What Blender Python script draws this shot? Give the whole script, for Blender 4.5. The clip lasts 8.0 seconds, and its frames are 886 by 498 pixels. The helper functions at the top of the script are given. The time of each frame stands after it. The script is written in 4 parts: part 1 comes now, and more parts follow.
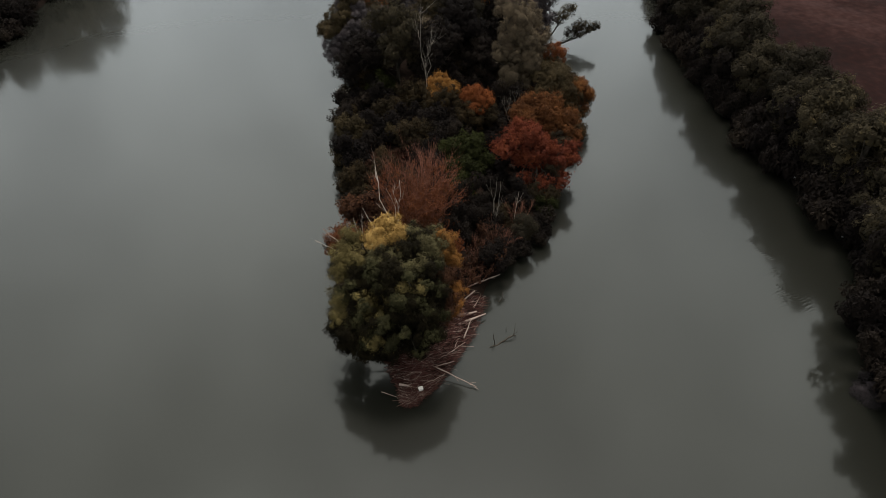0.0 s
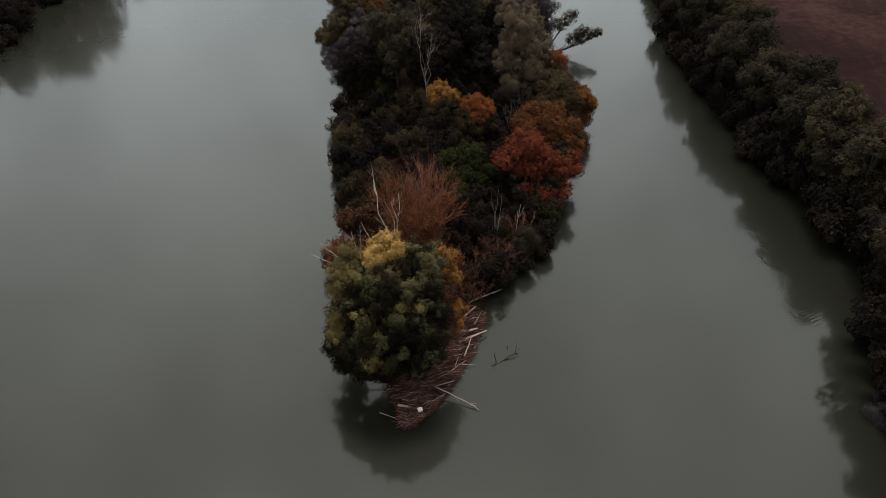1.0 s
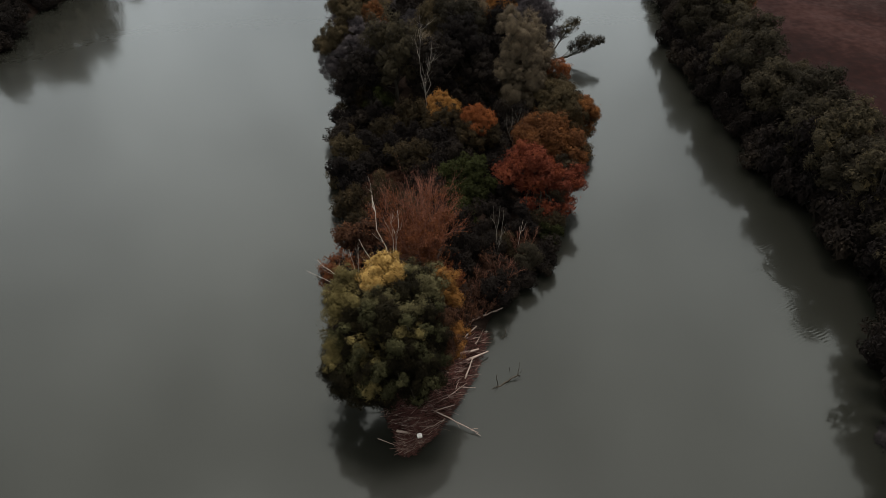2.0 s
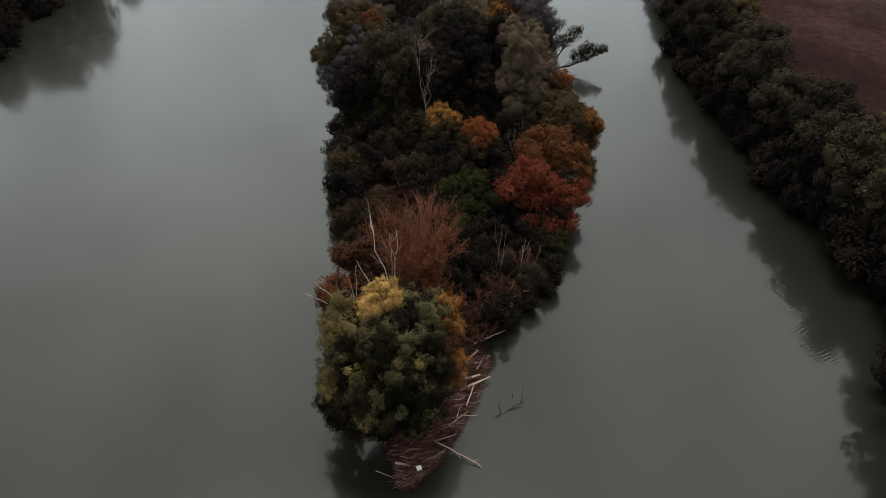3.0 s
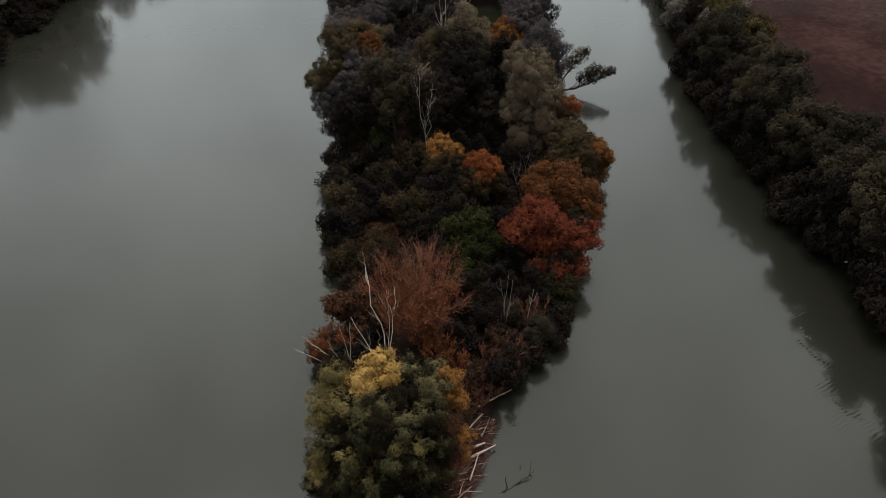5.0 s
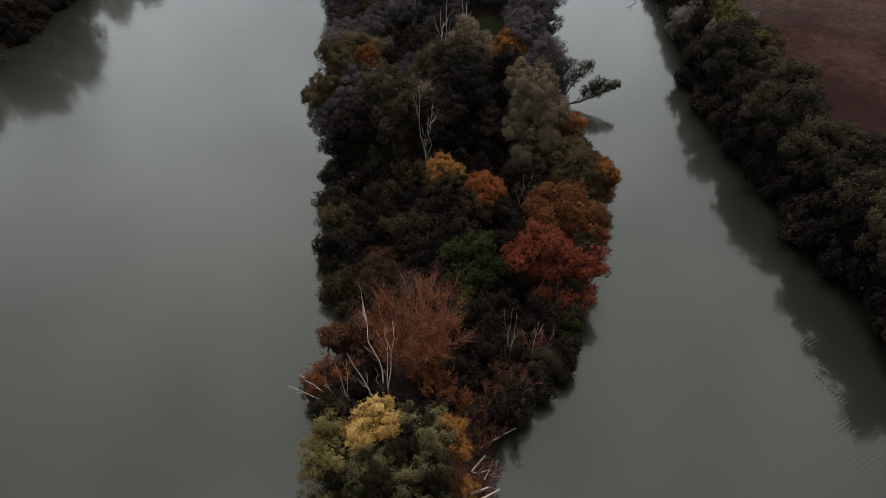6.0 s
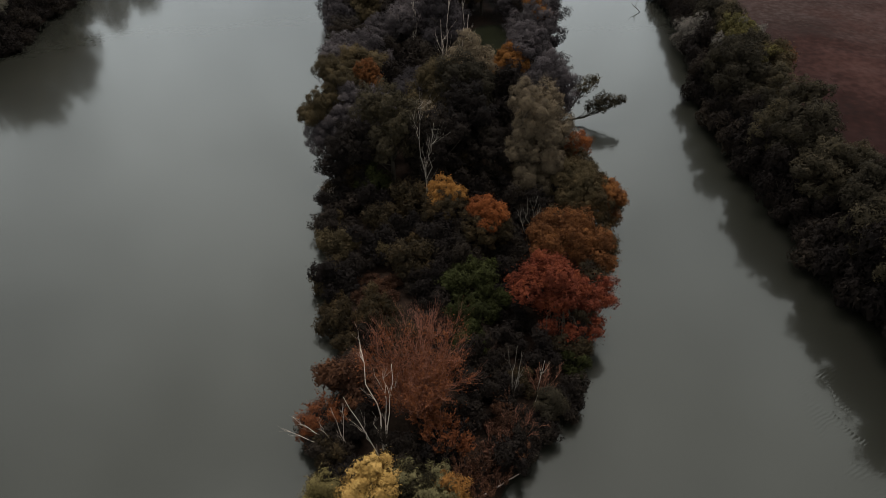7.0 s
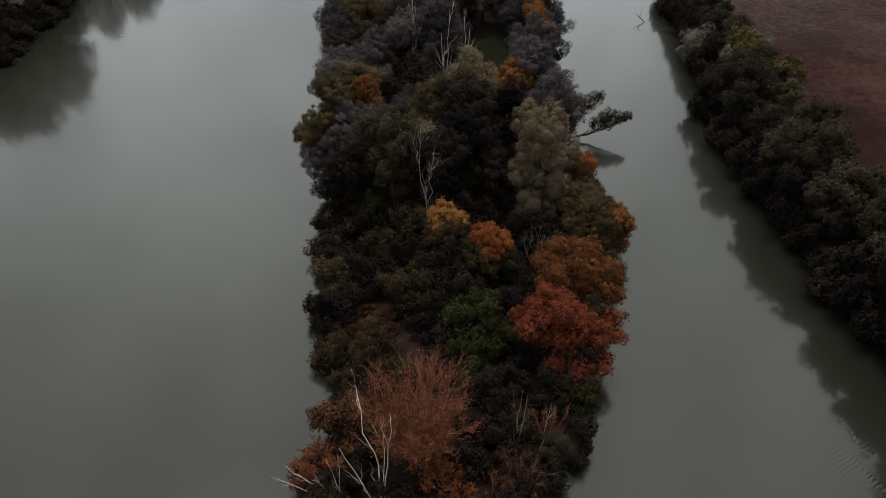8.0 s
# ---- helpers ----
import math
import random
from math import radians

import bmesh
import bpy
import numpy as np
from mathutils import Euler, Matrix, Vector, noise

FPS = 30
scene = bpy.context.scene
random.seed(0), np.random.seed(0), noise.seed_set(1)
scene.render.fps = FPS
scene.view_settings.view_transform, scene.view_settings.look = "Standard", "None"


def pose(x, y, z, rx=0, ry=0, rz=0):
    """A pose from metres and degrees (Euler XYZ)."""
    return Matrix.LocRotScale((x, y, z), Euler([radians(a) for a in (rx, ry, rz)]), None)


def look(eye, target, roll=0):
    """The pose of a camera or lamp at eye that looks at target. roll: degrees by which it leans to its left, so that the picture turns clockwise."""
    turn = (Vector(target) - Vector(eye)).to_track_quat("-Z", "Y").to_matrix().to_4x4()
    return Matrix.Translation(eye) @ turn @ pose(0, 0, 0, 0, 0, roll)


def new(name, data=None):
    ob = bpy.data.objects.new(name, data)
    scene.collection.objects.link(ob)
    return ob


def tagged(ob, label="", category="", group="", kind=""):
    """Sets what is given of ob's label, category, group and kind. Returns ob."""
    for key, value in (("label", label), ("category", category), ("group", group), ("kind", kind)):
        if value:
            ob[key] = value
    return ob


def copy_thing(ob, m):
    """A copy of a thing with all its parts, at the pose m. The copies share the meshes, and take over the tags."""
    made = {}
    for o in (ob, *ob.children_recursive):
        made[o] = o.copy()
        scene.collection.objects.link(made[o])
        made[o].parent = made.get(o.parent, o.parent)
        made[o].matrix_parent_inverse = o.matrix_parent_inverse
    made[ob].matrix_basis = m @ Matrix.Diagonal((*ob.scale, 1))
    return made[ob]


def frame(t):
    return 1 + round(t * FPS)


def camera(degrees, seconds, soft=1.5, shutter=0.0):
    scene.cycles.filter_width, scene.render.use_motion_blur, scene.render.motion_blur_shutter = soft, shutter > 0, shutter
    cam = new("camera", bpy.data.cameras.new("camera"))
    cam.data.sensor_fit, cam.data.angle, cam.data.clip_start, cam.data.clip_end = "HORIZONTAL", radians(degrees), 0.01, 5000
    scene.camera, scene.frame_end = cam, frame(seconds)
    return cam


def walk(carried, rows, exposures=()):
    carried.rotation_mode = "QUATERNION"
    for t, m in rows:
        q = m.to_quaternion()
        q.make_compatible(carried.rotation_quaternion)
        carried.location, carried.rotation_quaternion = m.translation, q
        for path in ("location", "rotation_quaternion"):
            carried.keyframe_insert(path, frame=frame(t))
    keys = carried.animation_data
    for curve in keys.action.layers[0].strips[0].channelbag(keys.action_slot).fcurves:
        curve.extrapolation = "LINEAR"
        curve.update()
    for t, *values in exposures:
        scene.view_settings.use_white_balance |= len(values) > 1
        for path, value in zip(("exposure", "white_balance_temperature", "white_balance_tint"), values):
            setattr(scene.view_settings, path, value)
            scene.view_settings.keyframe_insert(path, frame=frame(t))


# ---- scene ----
cam = camera(67.0, 8.0, soft=0.75)
EXPOSURE = 0.88
# seconds; eye x, y, z; yaw, pitch, roll
PATH = [
    (0.0, -0.950, -14.196, 35.834, -1.796, -38.808, -0.146),
    (0.5, -0.935, -13.456, 35.848, -1.812, -38.737, -0.120),
    (1.0, -0.922, -12.647, 35.873, -1.827, -38.669, -0.093),
    (1.5, -0.910, -11.766, 35.909, -1.843, -38.605, -0.067),
    (2.0, -0.899, -10.812, 35.957, -1.858, -38.544, -0.040),
    (2.5, -0.889, -9.786, 36.018, -1.874, -38.487, -0.014),
    (3.0, -0.881, -8.689, 36.093, -1.890, -38.433, 0.012),
    (3.5, -0.874, -7.521, 36.182, -1.905, -38.383, 0.039),
    (4.0, -0.868, -6.285, 36.286, -1.921, -38.337, 0.065),
    (4.5, -0.863, -4.986, 36.406, -1.936, -38.294, 0.092),
    (5.0, -0.859, -3.628, 36.544, -1.952, -38.255, 0.118),
    (5.5, -0.857, -2.215, 36.698, -1.967, -38.219, 0.144),
    (6.0, -0.856, -0.755, 36.872, -1.983, -38.187, 0.171),
    (6.5, -0.856, 0.746, 37.064, -1.998, -38.158, 0.197),
    (7.0, -0.858, 2.280, 37.276, -2.014, -38.133, 0.224),
    (7.5, -0.860, 3.837, 37.509, -2.029, -38.112, 0.250),
    (8.0, -0.864, 5.407, 37.763, -2.045, -38.094, 0.276),
]
walk(cam, [(t, pose(x, y, z, 90 + pitch, 0, yaw) @ pose(0, 0, 0, 0, 0, roll)) for t, x, y, z, yaw, pitch, roll in PATH], [(0.0, EXPOSURE), (8.0, EXPOSURE)])

# ---- light: an overcast autumn sky ----
SUN_UP, SUN_TURN = 73.0, 10.0
world = bpy.data.worlds.new("overcast_sky")
scene.world = world
world.use_nodes = True
wn, wl = world.node_tree.nodes, world.node_tree.links
wn.clear()
sky = wn.new("ShaderNodeTexSky")
sky.sky_type = "NISHITA"
sky.sun_disc = False
sky.sun_elevation, sky.sun_rotation = radians(SUN_UP), radians(SUN_TURN)
sky.air_density, sky.dust_density = 1.0, 2.0
coords = wn.new("ShaderNodeTexCoord")
cloud = wn.new("ShaderNodeTexNoise")
cloud.inputs["Scale"].default_value, cloud.inputs["Detail"].default_value = 3.0, 4.0
cloud.inputs["Roughness"].default_value = 0.5
drift_of = wn.new("ShaderNodeMapping")
drift_of.inputs["Location"].default_value = (1.7, 0.4, 2.3)
wl.new(coords.outputs["Generated"], drift_of.inputs["Vector"])
wl.new(drift_of.outputs["Vector"], cloud.inputs["Vector"])
cloud_ramp = wn.new("ShaderNodeValToRGB")
cloud_ramp.color_ramp.elements[0].position, cloud_ramp.color_ramp.elements[0].color = 0.34, (7.1, 7.28, 7.0, 1)
cloud_ramp.color_ramp.elements[1].position, cloud_ramp.color_ramp.elements[1].color = 0.68, (13.2, 13.5, 12.9, 1)
wl.new(cloud.outputs["Fac"], cloud_ramp.inputs["Fac"])
cover = wn.new("ShaderNodeMix")
cover.data_type = "RGBA"
cover.inputs["Factor"].default_value = 0.94
wl.new(sky.outputs["Color"], cover.inputs["A"])
wl.new(cloud_ramp.outputs["Color"], cover.inputs["B"])
back = wn.new("ShaderNodeBackground")
back.inputs["Strength"].default_value = 0.1
# the cloud sheet is brightest where the hidden sun stands
toward = wn.new("ShaderNodeVectorMath")
toward.operation = "DOT_PRODUCT"
toward.inputs[1].default_value = (-0.02, 0.573, 0.819)
wl.new(coords.outputs["Generated"], toward.inputs[0])
lift = wn.new("ShaderNodeMapRange")
lift.inputs["From Min"].default_value, lift.inputs["From Max"].default_value = 0.0, 1.0
lift.inputs["To Min"].default_value, lift.inputs["To Max"].default_value = 0.46, 1.84
half = wn.new("ShaderNodeMath")
half.operation = "MULTIPLY_ADD"
half.inputs[1].default_value, half.inputs[2].default_value = 0.5, 0.5
wl.new(toward.outputs["Value"], half.inputs[0])
steep = wn.new("ShaderNodeMath")
steep.operation = "POWER"
steep.inputs[1].default_value = 6.4
wl.new(half.outputs["Value"], steep.inputs[0])
wl.new(steep.outputs["Value"], lift.inputs["Value"])
grade = wn.new("ShaderNodeVectorMath")
grade.operation = "SCALE"
rise_of = wn.new("ShaderNodeSeparateXYZ")
wl.new(coords.outputs["Generated"], rise_of.inputs[0])
low_high = wn.new("ShaderNodeMapRange")
low_high.inputs["From Min"].default_value, low_high.inputs["From Max"].default_value = 0.30, 0.75
wl.new(rise_of.outputs["Z"], low_high.inputs["Value"])
tint = wn.new("ShaderNodeMix")
tint.data_type = "RGBA"
tint.inputs["A"].default_value, tint.inputs["B"].default_value = (0.945, 1.0, 1.055, 1), (0.99, 1.0, 0.955, 1)
wl.new(low_high.outputs["Result"], tint.inputs["Factor"])
tinted = wn.new("ShaderNodeVectorMath")
tinted.operation = "MULTIPLY"
wl.new(cover.outputs["Result"], tinted.inputs[0])
wl.new(tint.outputs["Result"], tinted.inputs[1])
wl.new(tinted.outputs["Vector"], grade.inputs["Vector"])
wl.new(lift.outputs["Result"], grade.inputs["Scale"])
wl.new(grade.outputs["Vector"], back.inputs["Color"])
wout = wn.new("ShaderNodeOutputWorld")
wl.new(back.outputs["Background"], wout.inputs["Surface"])

sun = new("sun", bpy.data.lights.new("sun", "SUN"))
sun.data.energy, sun.data.angle, sun.data.color = 1.5, radians(12), (1.0, 0.96, 0.9)
sun.matrix_world = look((0, 0, 0), (math.sin(radians(SUN_TURN)) * -1, math.cos(radians(SUN_TURN)) * -1, -math.tan(radians(SUN_UP))))

# ---- materials ----


def shader(name, rough=0.7, spec=0.3):
    m = bpy.data.materials.new(name)
    m.use_nodes = True
    b = m.node_tree.nodes["Principled BSDF"]
    b.inputs["Roughness"].default_value = rough
    b.inputs["Specular IOR Level"].default_value = spec
    return m, m.node_tree.nodes, m.node_tree.links, b


def ramp_of(nodes, stops):
    r = nodes.new("ShaderNodeValToRGB")
    e = r.color_ramp.elements
    while len(e) < len(stops):
        e.new(0.5)
    for k, (at, c) in enumerate(stops):
        e[k].position, e[k].color = at, (*c, 1)
    return r


def noise_of(nodes, links, scale, detail=4.0, rough=0.55, space="Object"):
    c = nodes.new("ShaderNodeTexCoord")
    n = nodes.new("ShaderNodeTexNoise")
    n.inputs["Scale"].default_value, n.inputs["Detail"].default_value, n.inputs["Roughness"].default_value = scale, detail, rough
    links.new(c.outputs[space], n.inputs["Vector"])
    return n


def maths(nodes, links, op, a, b):
    n = nodes.new("ShaderNodeMath")
    n.operation = op
    for k, v in enumerate((a, b)):
        if isinstance(v, (int, float)):
            n.inputs[k].default_value = v
        else:
            links.new(v, n.inputs[k])
    return n.outputs[0]


def leaf_material(name, stops, vary=0.25, rough=0.8, spec=0.04, sheer=0.34):
    """Foliage: each leaf its own tint, drifting from tuft to tuft and through the crown, with a shift from tree to tree."""
    m, n, l, b = shader(name, rough, spec)
    geo = n.new("ShaderNodeNewGeometry")
    info = n.new("ShaderNodeObjectInfo")
    big = noise_of(n, l, 0.55, 2.0)
    tuft = noise_of(n, l, 1.9, 2.0)
    f = maths(n, l, "MULTIPLY", geo.outputs["Random Per Island"], 0.24)
    f = maths(n, l, "ADD", f, maths(n, l, "MULTIPLY", big.outputs["Fac"], 0.90))
    f = maths(n, l, "ADD", f, maths(n, l, "MULTIPLY", tuft.outputs["Fac"], 0.70))
    f = maths(n, l, "ADD", f, maths(n, l, "MULTIPLY", info.outputs["Random"], vary))
    f = maths(n, l, "SUBTRACT", f, 0.44 + vary / 2)
    r = ramp_of(n, stops)
    l.new(f, r.inputs["Fac"])
    l.new(r.outputs["Color"], b.inputs["Base Color"])
    thin = n.new("ShaderNodeBsdfTranslucent")
    l.new(r.outputs["Color"], thin.inputs["Color"])
    both = n.new("ShaderNodeMixShader")
    both.inputs["Fac"].default_value = sheer
    l.new(b.outputs["BSDF"], both.inputs[1])
    l.new(thin.outputs["BSDF"], both.inputs[2])
    l.new(both.outputs["Shader"], n["Material Output"].inputs["Surface"])
    return m


def bark_material(name, dark, light, scale=6.0, rough=0.85):
    m, n, l, b = shader(name, rough, 0.06)
    fine = noise_of(n, l, scale, 6.0, 0.65)
    broad = noise_of(n, l, scale * 0.17, 2.0)
    geo = n.new("ShaderNodeNewGeometry")
    f = maths(n, l, "ADD", maths(n, l, "MULTIPLY", fine.outputs["Fac"], 0.5), maths(n, l, "MULTIPLY", broad.outputs["Fac"], 0.3))
    f = maths(n, l, "ADD", f, maths(n, l, "MULTIPLY", geo.outputs["Random Per Island"], 0.3))
    r = ramp_of(n, [(0.3, dark), (0.75, light)])
    l.new(f, r.inputs["Fac"])
    l.new(r.outputs["Color"], b.inputs["Base Color"])
    bump = n.new("ShaderNodeBump")
    bump.inputs["Strength"].default_value, bump.inputs["Distance"].default_value = 0.5, 0.03
    l.new(fine.outputs["Fac"], bump.inputs["Height"])
    l.new(bump.outputs["Normal"], b.inputs["Normal"])
    return m


# the shade on the willow's front is put into this dark leaf colour
WILLOWSHADE = leaf_material("willow_leaves", [(0.00, (0.0028, 0.0022, 0.0012)), (0.40, (0.0061, 0.0048, 0.0026)), (0.75, (0.0129, 0.0100, 0.0049)), (1.00, (0.0271, 0.0205, 0.0094))], sheer=0.12)
YELLOW = leaf_material("yellow_leaves", [(0.00, (0.0704, 0.0395, 0.0127)), (0.45, (0.2164, 0.1264, 0.0381)), (1.00, (0.4328, 0.2766, 0.1006))], sheer=0.12)
RUST = leaf_material("rust_leaves", [(0.00, (0.0361, 0.0159, 0.0086)), (0.50, (0.1034, 0.0405, 0.0152)), (1.00, (0.2153, 0.0879, 0.0259))])
RED = leaf_material("red_leaves", [(0.00, (0.0369, 0.0120, 0.0083)), (0.50, (0.1034, 0.0259, 0.0146)), (1.00, (0.2146, 0.0605, 0.0232))])
ORANGE = leaf_material("orange_leaves", [(0.00, (0.0546, 0.0179, 0.0078)), (0.50, (0.1591, 0.0484, 0.0164)), (1.00, (0.2964, 0.1061, 0.0288))])
GOLD = leaf_material("gold_leaves", [(0.00, (0.0702, 0.0312, 0.0116)), (0.50, (0.2028, 0.0920, 0.0258)), (1.00, (0.3588, 0.1794, 0.0499))])
BROWN = leaf_material("brown_green_leaves", [(0.00, (0.0127, 0.0097, 0.0078)), (0.40, (0.0250, 0.0185, 0.0112)), (0.75, (0.0480, 0.0307, 0.0146)), (1.00, (0.1009, 0.0501, 0.0218))])
GREY = leaf_material("grey_willow_leaves", [(0.00, (0.0175, 0.0145, 0.0158)), (0.50, (0.0417, 0.0343, 0.0369)), (0.85, (0.0786, 0.0649, 0.0675)), (1.00, (0.1372, 0.1092, 0.1048))], vary=0.5)
PALE = leaf_material("pale_willow_leaves", [(0.00, (0.0412, 0.0317, 0.0221)), (0.50, (0.1085, 0.0810, 0.0550)), (1.00, (0.2348, 0.1674, 0.1040))])
GREEN = leaf_material("ivy_green_leaves", [(0.00, (0.0089, 0.0094, 0.0042)), (0.50, (0.0198, 0.0212, 0.0075)), (1.00, (0.0434, 0.0453, 0.0141))])
RUSSET = leaf_material("russet_leaves", [(0.00, (0.0158, 0.0094, 0.0068)), (0.50, (0.0405, 0.0194, 0.0125)), (1.00, (0.1057, 0.0450, 0.0211))])
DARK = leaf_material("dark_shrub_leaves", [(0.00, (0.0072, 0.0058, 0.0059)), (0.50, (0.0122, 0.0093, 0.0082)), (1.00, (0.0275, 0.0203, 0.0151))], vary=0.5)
BANKLEAF = leaf_material("bank_tree_leaves", [(0.00, (0.0116, 0.0097, 0.0076)), (0.50, (0.0261, 0.0211, 0.0144)), (0.85, (0.0494, 0.0386, 0.0231)), (1.00, (0.0946, 0.0699, 0.0344))], vary=0.5)
OLIVE = leaf_material("olive_leaves", [(0.00, (0.0182, 0.0140, 0.0088)), (0.50, (0.0479, 0.0352, 0.0192)), (1.00, (0.1061, 0.0719, 0.0359))])
SALLOW = leaf_material("yellowing_olive_leaves", [(0.00, (0.0167, 0.0152, 0.0075)), (0.50, (0.0583, 0.0496, 0.0195)), (1.00, (0.1456, 0.1115, 0.0373))])
# olive and green willow leaves, paled so that tufts and tops look lit
SAGE = leaf_material("lit_olive_leaves", [(0.00, (0.0394, 0.0301, 0.0119)), (0.50, (0.1091, 0.0838, 0.0332)), (1.00, (0.2353, 0.1743, 0.0688))], sheer=0.12)
LITTIPS = leaf_material("lit_willow_leaves", [(0.00, (0.0108, 0.0098, 0.0050)), (0.50, (0.0293, 0.0268, 0.0125)), (1.00, (0.0719, 0.0635, 0.0284))], sheer=0.12)
SILVER = leaf_material("lit_olive_top_leaves", [(0.00, (0.0282, 0.0237, 0.0114)), (0.50, (0.0737, 0.0617, 0.0301)), (1.00, (0.1660, 0.1356, 0.0659))], sheer=0.12)
HOARY = leaf_material("hoary_willow_leaves", [(0.00, (0.0745, 0.0643, 0.0506)), (0.50, (0.1864, 0.1618, 0.1283)), (1.00, (0.3905, 0.3394, 0.2700))])
ASH = leaf_material("ash_grey_willow_leaves", [(0.00, (0.0398, 0.0348, 0.0312)), (0.50, (0.1008, 0.0871, 0.0775)), (1.00, (0.2122, 0.1830, 0.1624))])
EMBER = leaf_material("orange_red_leaves", [(0.00, (0.0414, 0.0145, 0.0076)), (0.50, (0.1242, 0.0414, 0.0172)), (1.00, (0.2415, 0.0883, 0.0317))])
AMBER = leaf_material("amber_leaves", [(0.00, (0.0515, 0.0219, 0.0082)), (0.50, (0.1542, 0.0639, 0.0186)), (1.00, (0.3362, 0.1548, 0.0436))])
PINKTWIG = bark_material("reddish_twigs", (0.040, 0.0165, 0.0125), (0.30, 0.132, 0.092), 3.0)
BARK = bark_material("dark_bark", (0.016, 0.013, 0.010), (0.06, 0.05, 0.04))
PALEWOOD = bark_material("bleached_wood", (0.17, 0.135, 0.115), (0.55, 0.46, 0.40))
GREYWOOD = bark_material("weathered_grey_wood", (0.07, 0.058, 0.050), (0.30, 0.26, 0.225))
DRIFT = bark_material("driftwood", (0.035, 0.019, 0.016), (0.17, 0.11, 0.09), 5.0)
SODDEN = bark_material("sodden_dark_wood", (0.010, 0.008, 0.006), (0.060, 0.046, 0.034), 5.0)
LOGWOOD = bark_material("water_worn_wood", (0.10, 0.068, 0.058), (0.33, 0.25, 0.215), 5.0)
REDSTICK = bark_material("reddish_debris", (0.010, 0.0040, 0.0034), (0.090, 0.037, 0.031), 2.5)

WATER, n_, l_, b_ = shader("murky_river_water", 0.085, 0.5)
chop = n_.new("ShaderNodeBsdfPrincipled")
chop.inputs["Roughness"].default_value, chop.inputs["IOR"].default_value, chop.inputs["Specular IOR Level"].default_value = 0.30, 1.33, 0.5
b_.inputs["IOR"].default_value = 1.33
mud = noise_of(n_, l_, 0.035, 3.0)
r_ = ramp_of(n_, [(0.3, (0.0072, 0.0070, 0.0055)), (0.7, (0.0097, 0.0095, 0.0074))])
l_.new(mud.outputs["Fac"], r_.inputs["Fac"])
l_.new(r_.outputs["Color"], b_.inputs["Base Color"])
l_.new(r_.outputs["Color"], chop.inputs["Base Color"])
swell = noise_of(n_, l_, 0.5, 3.0, 0.5)
# a patch of small ripples where the current meets the right bank
place = n_.new("ShaderNodeTexCoord")
patch = n_.new("ShaderNodeMapping")
patch.vector_type = "TEXTURE"
patch.inputs["Location"].default_value, patch.inputs["Rotation"].default_value, patch.inputs["Scale"].default_value = (27.6, 29.0, 0), (0, 0, radians(-2)), (2.6, 9.0, 1)
l_.new(place.outputs["Object"], patch.inputs["Vector"])
fade = n_.new("ShaderNodeTexGradient")
fade.gradient_type = "SPHERICAL"
l_.new(patch.outputs["Vector"], fade.inputs["Vector"])
blotch = noise_of(n_, l_, 0.45, 2.0)
some = n_.new("ShaderNodeMapRange")
some.inputs["From Min"].default_value, some.inputs["From Max"].default_value = 0.50, 0.62
l_.new(blotch.outputs["Fac"], some.inputs["Value"])
rings = n_.new("ShaderNodeTexWave")
rings.inputs["Scale"].default_value, rings.inputs["Distortion"].default_value, rings.inputs["Detail"].default_value = 1.1, 3.0, 1.0
turn = n_.new("ShaderNodeMapping")
turn.inputs["Rotation"].default_value = (0, 0, radians(62))
l_.new(place.outputs["Object"], turn.inputs["Vector"])
l_.new(turn.outputs["Vector"], rings.inputs["Vector"])
ripple = maths(n_, l_, "MULTIPLY", maths(n_, l_, "MULTIPLY", fade.outputs["Fac"], some.outputs["Result"]), rings.outputs["Fac"])
ripple = maths(n_, l_, "MULTIPLY", ripple, 3.6)
bump_ = n_.new("ShaderNodeBump")
bump_.inputs["Strength"].default_value, bump_.inputs["Distance"].default_value = 0.06, 0.10
l_.new(maths(n_, l_, "ADD", swell.outputs["Fac"], ripple), bump_.inputs["Height"])
l_.new(bump_.outputs["Normal"], b_.inputs["Normal"])
choppy = n_.new("ShaderNodeMixShader")
choppy.inputs["Fac"].default_value = 0.24
l_.new(b_.outputs["BSDF"], choppy.inputs[1])
l_.new(chop.outputs["BSDF"], choppy.inputs[2])
l_.new(choppy.outputs["Shader"], n_["Material Output"].inputs["Surface"])


def soil_material(name, stops, s1, s2, bump=0.6, stretch=(1, 1, 1)):
    m, n, l, b = shader(name, 0.95, 0.03)
    c = n.new("ShaderNodeTexCoord")
    mp = n.new("ShaderNodeMapping")
    mp.inputs["Scale"].default_value = stretch
    l.new(c.outputs["Object"], mp.inputs["Vector"])
    big, fine = n.new("ShaderNodeTexNoise"), n.new("ShaderNodeTexNoise")
    big.inputs["Scale"].default_value, big.inputs["Detail"].default_value = s1, 5.0
    fine.inputs["Scale"].default_value, fine.inputs["Detail"].default_value = s2, 6.0
    l.new(mp.outputs["Vector"], big.inputs["Vector"])
    l.new(mp.outputs["Vector"], fine.inputs["Vector"])
    f = maths(n, l, "ADD", maths(n, l, "MULTIPLY", big.outputs["Fac"], 0.65), maths(n, l, "MULTIPLY", fine.outputs["Fac"], 0.35))
    r = ramp_of(n, stops)
    l.new(f, r.inputs["Fac"])
    l.new(r.outputs["Color"], b.inputs["Base Color"])
    bp = n.new("ShaderNodeBump")
    bp.inputs["Strength"].default_value, bp.inputs["Distance"].default_value = bump, 0.2
    l.new(fine.outputs["Fac"], bp.inputs["Height"])
    l.new(bp.outputs["Normal"], b.inputs["Normal"])
    return m


